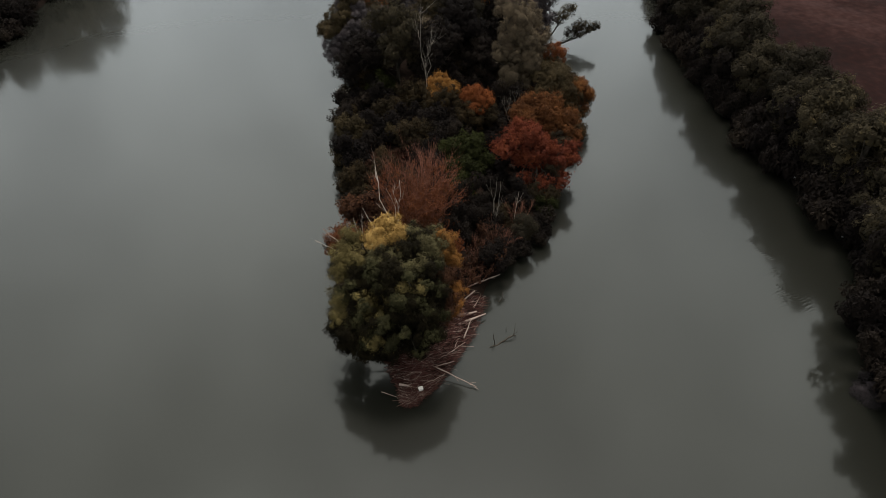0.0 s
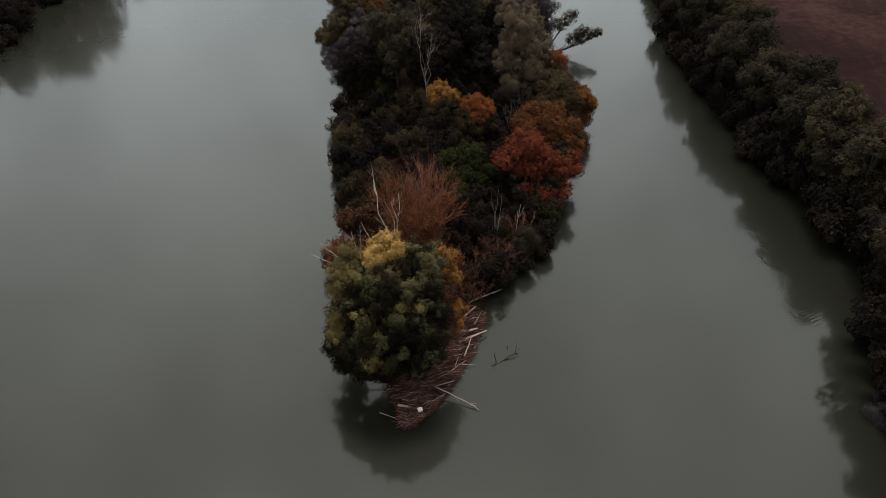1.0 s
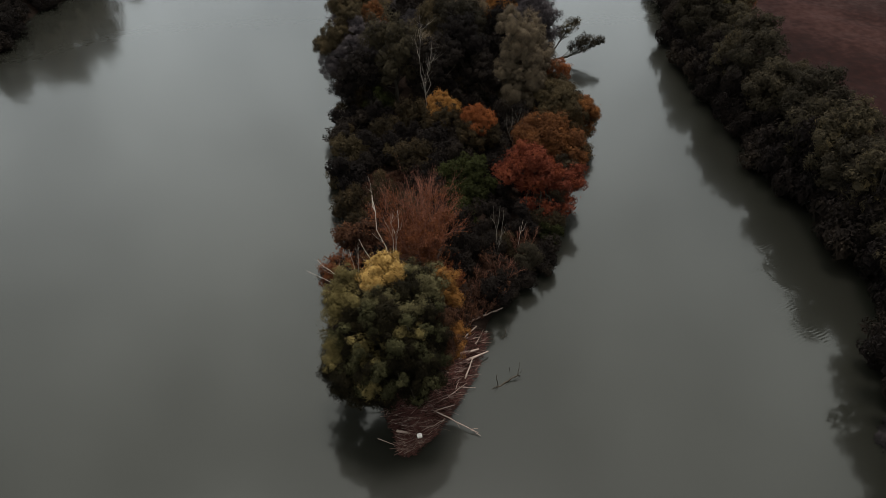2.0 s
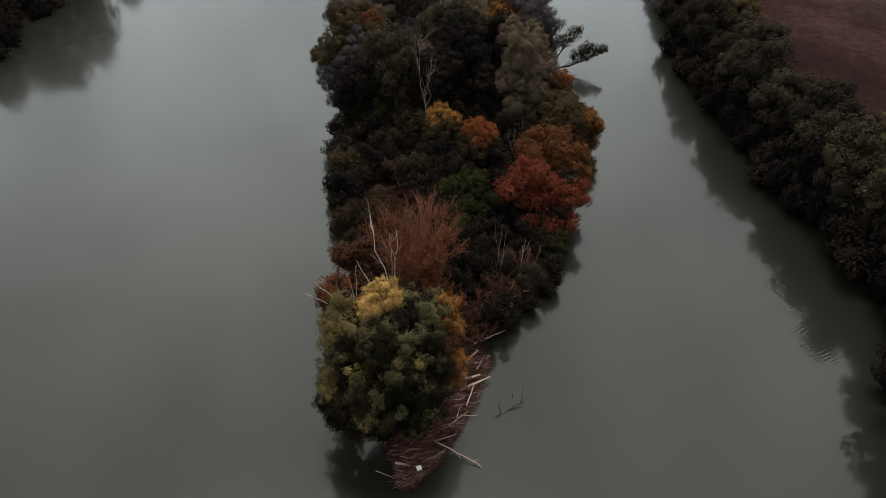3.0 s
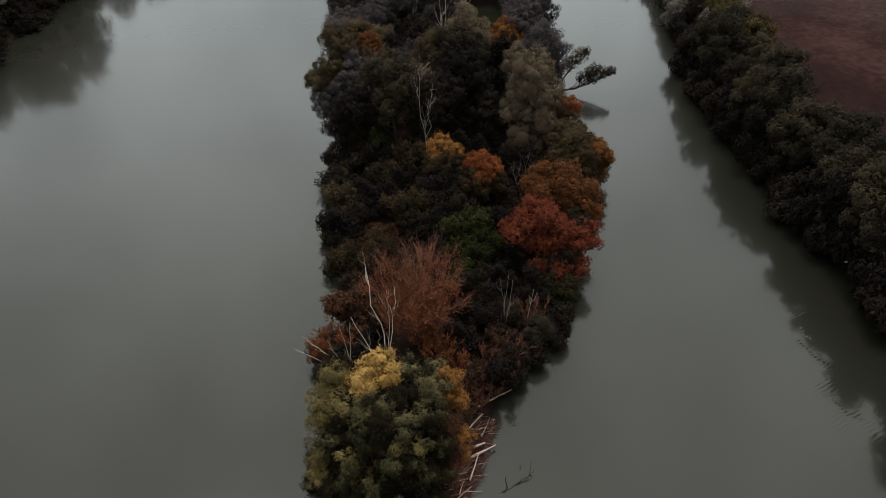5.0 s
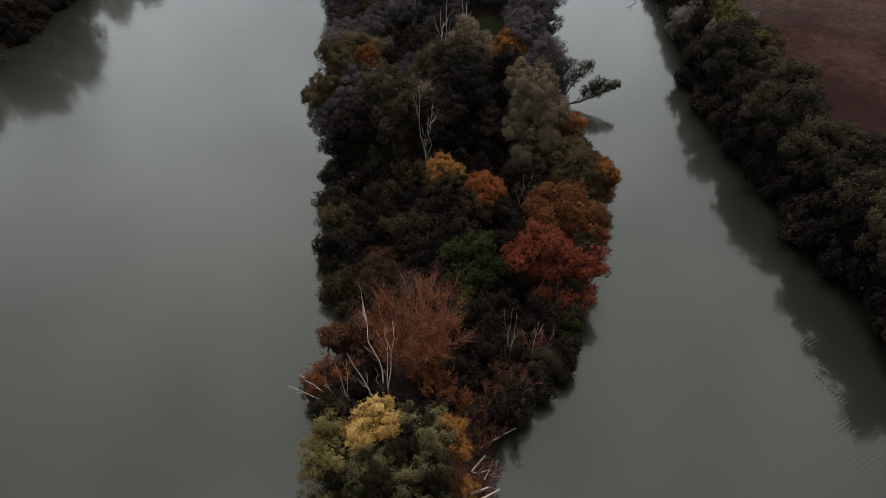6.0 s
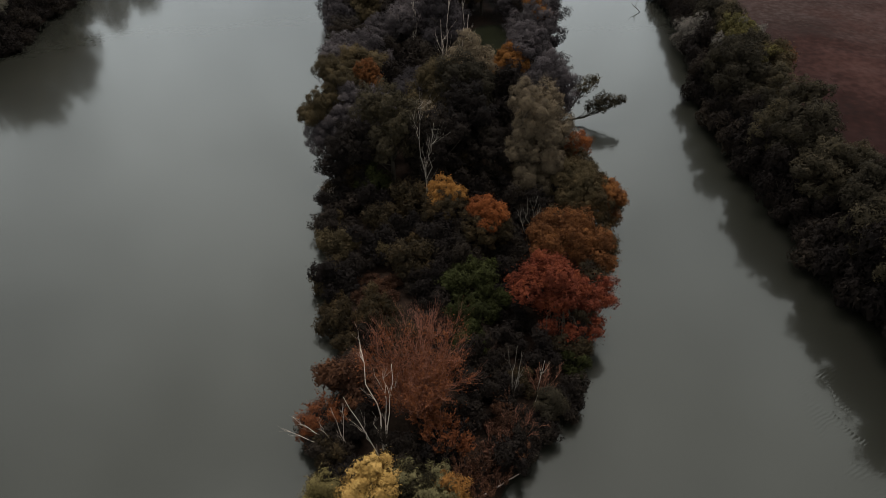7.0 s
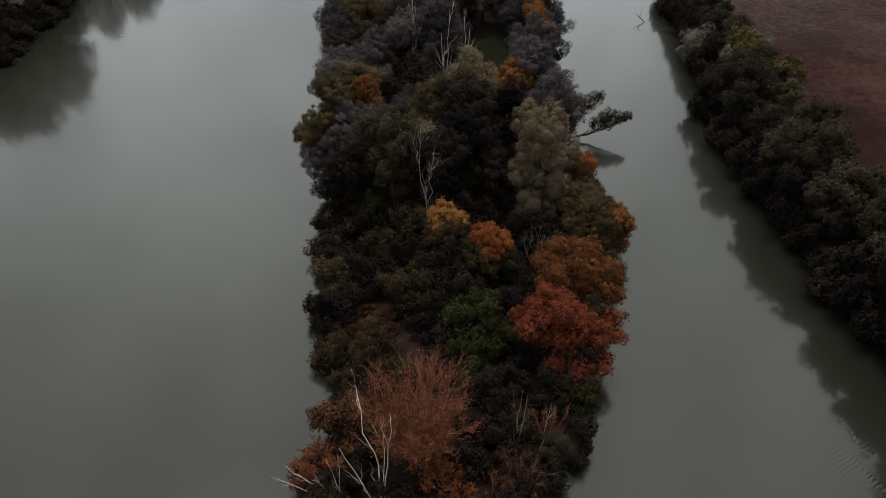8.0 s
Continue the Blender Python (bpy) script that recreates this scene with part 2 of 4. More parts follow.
FIELD = soil_material("reddish_field_soil", [(0.36, (0.0058, 0.0023, 0.0021)), (0.50, (0.0115, 0.0043, 0.0038)), (0.66, (0.0280, 0.0125, 0.0110))], 0.06, 1.1, 0.12, (1.0, 0.9, 1.0))
nf, lf = FIELD.node_tree.nodes, FIELD.node_tree.links
soil_colour = nf["Principled BSDF"].inputs["Base Color"].links[0].from_socket
where = nf.new("ShaderNodeSeparateXYZ")
lf.new(nf.new("ShaderNodeTexCoord").outputs["Object"], where.inputs[0])
drift = noise_of(nf, lf, 0.06, 5.0, 0.62)
reach_ = maths(nf, lf, "ADD", where.outputs["Y"], maths(nf, lf, "MULTIPLY", drift.outputs["Fac"], 70.0))
stubble_share = nf.new("ShaderNodeMapRange")
stubble_share.inputs["From Min"].default_value, stubble_share.inputs["From Max"].default_value = 120.0, 166.0
lf.new(reach_, stubble_share.inputs["Value"])
tufty = noise_of(nf, lf, 1.1, 6.0, 0.65)
straw_ramp = ramp_of(nf, [(0.3, (0.014, 0.0080, 0.0072)), (0.5, (0.027, 0.0172, 0.0158)), (0.7, (0.056, 0.040, 0.037))])
lf.new(tufty.outputs["Fac"], straw_ramp.inputs["Fac"])
blend_ = nf.new("ShaderNodeMix")
blend_.data_type = "RGBA"
lf.new(stubble_share.outputs["Result"], blend_.inputs["Factor"])
lf.new(soil_colour, blend_.inputs["A"])
lf.new(straw_ramp.outputs["Color"], blend_.inputs["B"])
lf.new(blend_.outputs["Result"], nf["Principled BSDF"].inputs["Base Color"])
LITTER = soil_material("leaf_litter", [(0.3, (0.0055, 0.0040, 0.0031)), (0.55, (0.0125, 0.0078, 0.0060)), (0.75, (0.028, 0.0170, 0.0125))], 0.3, 3.0)
GLADE = soil_material("shaded_grass", [(0.3, (0.0032, 0.0035, 0.0018)), (0.7, (0.0078, 0.0084, 0.0038))], 0.5, 8.0)
BED = soil_material("river_mud", [(0.3, (0.02, 0.018, 0.013)), (0.7, (0.05, 0.045, 0.035))], 0.2, 2.0)

# ---- mesh tools ----


def quad_mesh(name, v, quads, smooth=False):
    me = bpy.data.meshes.new(name)
    v, quads = np.asarray(v, dtype=np.float32), np.asarray(quads, dtype=np.int32)
    me.vertices.add(len(v))
    me.vertices.foreach_set("co", v.ravel())
    me.loops.add(quads.size)
    me.loops.foreach_set("vertex_index", quads.ravel())
    me.polygons.add(len(quads))
    me.polygons.foreach_set("loop_start", np.arange(0, quads.size, 4, dtype=np.int32))
    if smooth:
        me.polygons.foreach_set("use_smooth", np.ones(len(quads), dtype=bool))
    me.update(calc_edges=True)
    return me


def leaf_mesh(name, v, tris):
    me = bpy.data.meshes.new(name)
    v, tris = np.asarray(v, dtype=np.float32), np.asarray(tris, dtype=np.int32)
    me.vertices.add(len(v))
    me.vertices.foreach_set("co", v.ravel())
    me.loops.add(tris.size)
    me.loops.foreach_set("vertex_index", tris.ravel())
    me.polygons.add(len(tris))
    me.polygons.foreach_set("loop_start", np.arange(0, tris.size, 3, dtype=np.int32))
    me.update(calc_edges=True)
    return me


def thing(name, x, y, z, label, category, group=""):
    ob = new(name)
    ob.empty_display_size = 0.3
    ob.location = (x, y, z)
    return tagged(ob, label, category, group)


def part(name, me, material, parent, label=""):
    ob = new(name, me)
    me.materials.append(material)
    ob.parent = parent
    if label:
        ob["label"] = label
    return ob


def unit(a):
    return a / np.maximum(np.linalg.norm(a, axis=-1, keepdims=True), 1e-9)


def tubes(paths, radii, sides=5):
    """Tapered round bars along paths of equal length: paths n x m x 3, radii n x m. Gives vertices and quads."""
    paths, radii = np.asarray(paths, float), np.asarray(radii, float)
    n, m, _ = paths.shape
    ahead = unit(np.gradient(paths, axis=1))
    ref = np.where(np.abs(ahead[..., 2:3]) > 0.9, np.array([1.0, 0, 0]), np.array([0, 0, 1.0]))
    a = unit(np.cross(ahead, ref))
    b = np.cross(ahead, a)
    ang = np.arange(sides) * 2 * math.pi / sides
    ring = paths[:, :, None] + radii[:, :, None, None] * (np.cos(ang)[:, None] * a[:, :, None] + np.sin(ang)[:, None] * b[:, :, None])
    idx = np.arange(n * m * sides).reshape(n, m, sides)
    nxt = np.roll(idx, -1, axis=2)
    q = np.stack([idx[:, :-1], nxt[:, :-1], nxt[:, 1:], idx[:, 1:]], -1).reshape(-1, 4)
    if sides == 4:
        caps = np.concatenate([idx[:, 0, ::-1], idx[:, -1]])
        q = np.concatenate([q, caps])
    elif sides == 6:
        caps = np.concatenate([idx[:, 0, [3, 2, 1, 0]], idx[:, 0, [0, 5, 4, 3]], idx[:, -1, [0, 1, 2, 3]], idx[:, -1, [3, 4, 5, 0]]])
        q = np.concatenate([q, caps])
    return ring.reshape(-1, 3), q


def join(pieces):
    vs, qs, k = [], [], 0
    for v, q in pieces:
        vs.append(v)
        qs.append(q + k)
        k += len(v)
    return np.concatenate(vs), np.concatenate(qs)


def bent(rng, p0, p1, m=5, wob=0.08, sag=0.0):
    """A crooked way from p0 to p1."""
    p0, p1 = np.asarray(p0, float), np.asarray(p1, float)
    t = np.linspace(0, 1, m)[:, None]
    size = np.linalg.norm(p1 - p0)
    w = rng.normal(0, wob * size, (m, 3)) * np.sin(math.pi * t)
    return p0 + (p1 - p0) * t + w + np.array([0, 0, sag * size]) * np.sin(math.pi * t)


def on_ball(rng, n):
    return unit(rng.normal(size=(n, 3)))


def leaves_at(rng, p, nrm, length, width, droop):
    """One pointed leaf spray for each place p, facing roughly along nrm and hanging by droop."""
    n = len(p)
    face = unit(nrm * 0.8 + on_ball(rng, n) * 0.75 + np.array([0, 0, 0.25]))
    axis = unit(np.cross(face, on_ball(rng, n)) + np.array([0, 0, -droop]))
    side = unit(np.cross(axis, face))
    L = (length * rng.uniform(0.6, 1.35, n))[:, None] * 0.5
    W = (width * rng.uniform(0.6, 1.35, n))[:, None] * 0.5
    v = np.stack([p - axis * L + side * W, p - axis * L * 0.7 - side * W, p + axis * L], 1).reshape(-1, 3)
    return v, np.arange(3 * n).reshape(n, 3)


def leaf_crown(seed, lobes, leaf=(0.20, 0.065), cover=1.0, tuft=0.45, fuzz=0.14, low=-0.6, rise=0.0, inner=0.4, jitter=0.34, wisp=0.10, space=2.0, long=0.35, deep=0.70, shade=1.7):
    """A crown of leaf tufts: over the outside of each lobe sit rounded tufts of fine narrow leaves, light above and hollow between,
    with coarser shade leaves within."""
    rng = np.random.default_rng(seed)
    lobes = np.asarray(lobes, float)
    V, E = [], []
    for k, (cx, cy, cz, rx, ry, rz) in enumerate(lobes):
        c, r = np.array([cx, cy, cz]), np.array([rx, ry, rz])
        area = 4 * math.pi * (((rx * ry) ** 1.6 + (rx * rz) ** 1.6 + (ry * rz) ** 1.6) / 3) ** (1 / 1.6)
        size = min(tuft, 0.62 * r.min())
        count = max(8, int(area / (size * size * space)))
        g = np.arange(count) + 0.5
        z = 1 - 2 * g / count
        a = g * 2.399963 + rng.uniform(0, 6.28)
        d = unit(np.stack([np.sqrt(1 - z * z) * np.cos(a), np.sqrt(1 - z * z) * np.sin(a), z], 1) + rng.normal(0, 0.16, (count, 3)))
        d = d[d[:, 2] > low]
        T = c + d * r * rng.uniform(deep, 1.10, (len(d), 1))
        keep = np.ones(len(T), bool)
        for j, o in enumerate(lobes):
            if j != k:
                keep &= (((T - o[:3]) / o[3:]) ** 2).sum(1) > 0.62
        T, out = T[keep], unit(d[keep] / r)
        if len(T):
            S = size * np.clip(rng.lognormal(-0.08, 0.36, len(T)), 0.45, 1.7)
            many = np.maximum(6, (cover * 9.0 * S ** 2 / (leaf[0] * leaf[1] * 0.5) * 0.5).astype(int))
            at = np.repeat(np.arange(len(T)), many)
            n = len(at)
            w = unit(on_ball(rng, n) + out[at] * 0.75 + np.array([0, 0, 0.35]))
            reach = 1 + fuzz * rng.normal(0, 1, n) + (rng.random(n) < 0.12) * rng.uniform(0, wisp * 3, n)
            along = unit(out + np.array([0, 0, 0.6]) + rng.normal(0, 0.25, out.shape))[at]
            P = T[at] + (w * 0.85 + along * (long * (w * along).sum(1, keepdims=True))) * (S[at] * reach)[:, None]
            face = unit(w + out[at] * 0.25 + on_ball(rng, n) * jitter)
            axis = unit(np.cross(face, on_ball(rng, n)) * 0.8 + w * 0.12 + np.array([0, 0, rise]))
            side = unit(np.cross(axis, face))
            L, W = leaf[0] * rng.uniform(0.3, 0.7, (n, 1)), leaf[1] * rng.uniform(0.3, 0.7, (n, 1))
            V.append(np.stack([P - axis * L + side * W, P - axis * L * 0.7 - side * W, P + axis * L], 1).reshape(-1, 3))
        w = on_ball(rng, max(6, int(area * inner / (leaf[0] * leaf[1] * 2.1 * shade * shade))))
        big = leaf[0] * shade
        at, face = c + w * r * rng.uniform(0.55, 0.86, (len(w), 1)), unit(w + on_ball(rng, len(w)) * 0.4)
        axis = unit(np.cross(face, on_ball(rng, len(w))))
        side = np.cross(axis, face)
        E.append(np.stack([at - axis * big + side * big * 0.7, at - axis * big - side * big * 0.7, at + axis * big], 1).reshape(-1, 3))
    v = np.concatenate(V + E)
    return v, np.arange(len(v)).reshape(-1, 3)


def crown_lobes(seed, centre, radii, count, size, low=-0.75, loose=0.16):
    """Leaf masses set apart over an egg-shaped crown, with hollows between them."""
    r = np.random.default_rng(seed)
    out = []
    for k in range(count):
        z = 1 - (1 - low) * (k + 0.5) / count
        a = k * 2.399963 + r.uniform(-0.4, 0.4)
        d = math.sqrt(max(0.0, 1 - z * z))
        s = size * r.uniform(0.72, 1.25)
        f = r.uniform(1 - loose, 1 + loose * 0.5)
        out.append((centre[0] + radii[0] * d * math.cos(a) * f, centre[1] + radii[1] * d * math.sin(a) * f, centre[2] + radii[2] * z * f, s, s, s * r.uniform(0.8, 1.1)))
    return out


def willow_lobes(seed, h, w):
    """A tall crown of rounded leaf masses with uneven tops."""
    r = np.random.default_rng(seed)
    lobes = crown_lobes(seed, (0, 0, h * 0.55), (w * 0.70, w * 0.70, h * 0.34), 13, w * 0.36)
    lobes.append((r.uniform(-0.3, 0.3), r.uniform(-0.3, 0.3), h * 0.88, w * 0.38, w * 0.38, w * 0.38))
    return lobes


def plume_lobes(seed, h, w):
    """A willow's crown: a few broad rounded plumes side by side, their tops at different heights, smaller ones below."""
    r = np.random.default_rng(seed)
    out = [(r.uniform(-0.2, 0.2), r.uniform(-0.2, 0.2), h - w * 0.80, w * 0.46, w * 0.46, w * 0.80)]
    turn = r.uniform(0, 6.28)
    for k in range(5):
        a, d, s = turn + k * 1.257 + r.uniform(-0.25, 0.25), w * r.uniform(0.55, 0.85), w * r.uniform(0.34, 0.48)
        tall = s * r.uniform(1.3, 1.9)
        out.append((d * math.cos(a), d * math.sin(a), h * r.uniform(0.62, 0.94) - tall, s, s, tall))
    for k in range(4):
        a, d, s = turn + k * 1.57 + 0.5, w * r.uniform(0.7, 0.95), w * r.uniform(0.24, 0.34)
        out.append((d * math.cos(a), d * math.sin(a), h * r.uniform(0.25, 0.5), s, s, s * 1.2))
    return out


def skeleton_of(seed, lobes, height, thick, limbs=2, lean=(0, 0), boughs=2):
    """Trunk, limbs into every lobe, and boughs from them."""
    rng = np.random.default_rng(seed)
    top = np.array([lean[0], lean[1], height * 0.8])
    trunk = bent(rng, (0, 0, -0.3), top, 7, 0.03)
    pieces = [tubes([trunk], [np.linspace(thick, thick * 0.3, 7)], 6)]
    paths, radii = [], []
    for cx, cy, cz, rx, ry, rz in lobes:
        for _ in range(limbs):
            t = rng.uniform(0.2, 0.75)
            p0 = trunk[int(t * 6)]
            p1 = np.array([cx, cy, cz]) + on_ball(rng, 1)[0] * np.array([rx, ry, rz]) * 0.7
            limb = bent(rng, p0, p1, 5, 0.07, 0.05)
            paths.append(limb)
            radii.append(np.linspace(thick * 0.4, thick * 0.1, 5))
            for _ in range(boughs):
                p2 = limb[rng.integers(2, 5)] + on_ball(rng, 1)[0] * np.array([rx, ry, rz]) * 0.45
                paths.append(bent(rng, limb[2], p2, 5, 0.08))
                radii.append(np.linspace(thick * 0.16, thick * 0.04, 5))
    if paths:
        pieces.append(tubes(paths, radii, 4))
    return join(pieces)


# ---- the lie of the land ----
ISLAND_Y = [13.5, 14.1, 15.3, 17.9, 20.0, 22.0, 24.5, 26.0, 29.2, 31.0, 34.0, 37.0, 42.0, 47.0, 52.4, 58.0, 64.0, 72.0, 89.0, 107.0, 121.0, 190.0, 260.0]
ISLAND_L = [-2.6, -2.8, -3.1, -4.2, -5.4, -6.6, -7.4, -7.8, -8.4, -8.4, -7.2, -7.5, -8.4, -9.2, -9.7, -9.9, -10.2, -11.2, -13.2, -15.0, -17.0, -20.0, -9.0]
ISLAND_R = [-2.4, -1.8, -0.5, 1.1, 2.3, 3.0, 3.8, 4.4, 7.1, 8.4, 10.0, 11.6, 13.2, 14.6, 15.5, 16.0, 15.8, 16.0, 17.8, 20.0, 21.5, 20.0, 0.0]


def island_at(x, y):
    """How far inside the island's waterline a place lies, in metres; below 0 outside."""
    l, r = np.interp(y, ISLAND_Y, ISLAND_L), np.interp(y, ISLAND_Y, ISLAND_R)
    return np.minimum(np.minimum(x - l, r - x), np.minimum((y - 13.4) * 1.2, 262 - y))


def right_shore(y):
    return np.interp(y, [-400, -20, 5, 15, 19, 24, 28, 45, 55, 61, 64, 78, 96, 130, 200, 500], [40, 34.5, 31.2, 30.4, 32.4, 35.0, 35.8, 35.0, 34.2, 34.2, 34.0, 35.4, 39.4, 43.4, 48, 66])


def left_shore(y):
    return np.interp(y, [-400, 60, 95, 120, 150, 175, 240, 500], [-58, -59, -60, -60, -64, -60, -58, -60])


def rough_noise(x, y):
    return 0.5 * np.sin(x * 0.7 + 1.3 * np.sin(y * 0.31)) + 0.5 * np.sin(y * 0.9 + 1.7 * np.sin(x * 0.43))


def land(x, y):
    isl = island_at(x, y)
    h = -1.6 + np.clip(isl + 1.2, 0, 2.4) * 1.0 + np.clip(isl - 1.2, 0, 4) * 0.10
    rt = x - right_shore(y)
    h = np.maximum(h, -1.6 + np.clip(rt + 1.5, 0, 4.5) * 0.9 + np.clip(rt - 4, 0, 300) * 0.004)
    lt = left_shore(y) - x
    h = np.maximum(h, -1.6 + np.clip(lt + 1.5, 0, 4) * 0.85)
    return h + np.where(h > 0.3, 0.12 * rough_noise(x, y), 0)


gx = np.concatenate([-3000 * np.linspace(1, 0.036, 24) ** 2.0 - 85, np.arange(-85, 110, 1.0), 110 + 3000 * np.linspace(0.036, 1, 24) ** 2.0])
gy = np.concatenate([-3000 * np.linspace(1, 0.036, 24) ** 2.0 - 25, np.arange(-25, 200, 1.0), 200 + 3000 * np.linspace(0.036, 1, 24) ** 2.0])
X, Y = np.meshgrid(gx, gy)
Z = land(X, Y)
gi = np.arange(X.size).reshape(X.shape)
gq = np.stack([gi[:-1, :-1], gi[:-1, 1:], gi[1:, 1:], gi[1:, :-1]], -1).reshape(-1, 4)
ground_mesh = quad_mesh("ground", np.stack([X, Y, Z], -1).reshape(-1, 3), gq, True)
ground = new("ground", ground_mesh)
for m_ in (FIELD, LITTER, BED, GLADE):
    ground_mesh.materials.append(m_)
MX, MY = (X[:-1, :-1] + X[1:, 1:]) / 2, (Y[:-1, :-1] + Y[1:, 1:]) / 2
MZ = (Z[:-1, :-1] + Z[1:, 1:]) / 2
kinds = np.where(MZ < -0.25, 2, np.where((island_at(MX, MY) > -2) | (MX < 24), 1, np.where(MX - right_shore(MY) < 6, 1, 0)))
kinds = np.where(((MX - 10.0) / 4.6) ** 2 + ((MY - 97.0) / 6.0) ** 2 < 1, 3, kinds)
ground_mesh.polygons.foreach_set("material_index", kinds.ravel().astype(np.int32))
tagged(ground, "river banks, wooded island and bare reddish-brown field", "ground", kind="structure")

wx = np.array([-3100, -400, -90, 60, 400, 3100.0])
wy = np.array([-3000, -300, 0, 150, 500, 3200.0])
WX, WY = np.meshgrid(wx, wy)
wi = np.arange(WX.size).reshape(WX.shape)
wq = np.stack([wi[:-1, :-1], wi[:-1, 1:], wi[1:, 1:], wi[1:, :-1]], -1).reshape(-1, 4)
water = new("water", quad_mesh("water", np.stack([WX, WY, 0 * WX], -1).reshape(-1, 3), wq))
water.data.materials.append(WATER)
tagged(water, "calm murky grey-green river under an overcast sky", "river", kind="structure")


def height_at(x, y):
    return float(land(np.array(x), np.array(y)))


def tree(name, x, y, crowns, height, thick, label, category="tree", group="", seed=1, bark=None, limbs=2, lean=(0, 0), boughs=2, **style):
    """A tree of trunk and limbs with one crown mesh for each leaf colour: crowns is a list of (material, lobes, part label)."""
    ob = thing(name, x, y, height_at(x, y) - 0.05, label, category, group)
    lobes = [q for _, some, _ in crowns for q in some]
    part("trunk", quad_mesh("trunk", *skeleton_of(seed, lobes, height, thick, limbs, lean, boughs), True), bark or BARK, ob)
    for k, (material, some, note) in enumerate(crowns):
        part("crown", leaf_mesh("crown", *leaf_crown(seed * 7 + k, some, **style)), material, ob, note)
    return ob


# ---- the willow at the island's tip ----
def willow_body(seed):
    """An old willow's inner crown, shade put into its dark leaf colour: leaf masses over an egg that leans back towards
    its top.
    """
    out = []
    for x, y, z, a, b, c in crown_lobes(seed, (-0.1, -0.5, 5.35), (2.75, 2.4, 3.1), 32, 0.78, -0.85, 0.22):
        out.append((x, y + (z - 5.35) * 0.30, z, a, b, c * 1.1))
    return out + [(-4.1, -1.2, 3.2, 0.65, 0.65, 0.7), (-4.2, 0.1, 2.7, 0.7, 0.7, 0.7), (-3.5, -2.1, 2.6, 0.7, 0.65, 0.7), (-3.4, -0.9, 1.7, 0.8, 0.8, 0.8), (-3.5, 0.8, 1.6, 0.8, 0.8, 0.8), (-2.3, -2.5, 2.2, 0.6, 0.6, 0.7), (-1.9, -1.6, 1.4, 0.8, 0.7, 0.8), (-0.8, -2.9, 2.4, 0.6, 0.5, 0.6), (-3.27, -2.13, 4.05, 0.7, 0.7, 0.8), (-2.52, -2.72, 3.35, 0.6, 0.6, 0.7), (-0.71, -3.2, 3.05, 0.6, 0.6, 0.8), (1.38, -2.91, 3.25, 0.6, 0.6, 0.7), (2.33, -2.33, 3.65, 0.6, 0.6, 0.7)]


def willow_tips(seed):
    """Tufts standing out from the willow's hanging front, their light put into the leaf colour."""
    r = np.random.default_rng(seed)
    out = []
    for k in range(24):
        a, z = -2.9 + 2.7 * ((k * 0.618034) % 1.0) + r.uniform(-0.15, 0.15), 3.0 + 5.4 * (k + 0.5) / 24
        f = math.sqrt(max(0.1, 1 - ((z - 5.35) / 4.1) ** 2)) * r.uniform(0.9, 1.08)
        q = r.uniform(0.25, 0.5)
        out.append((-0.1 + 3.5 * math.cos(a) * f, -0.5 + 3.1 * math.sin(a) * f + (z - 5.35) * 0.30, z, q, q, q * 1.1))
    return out


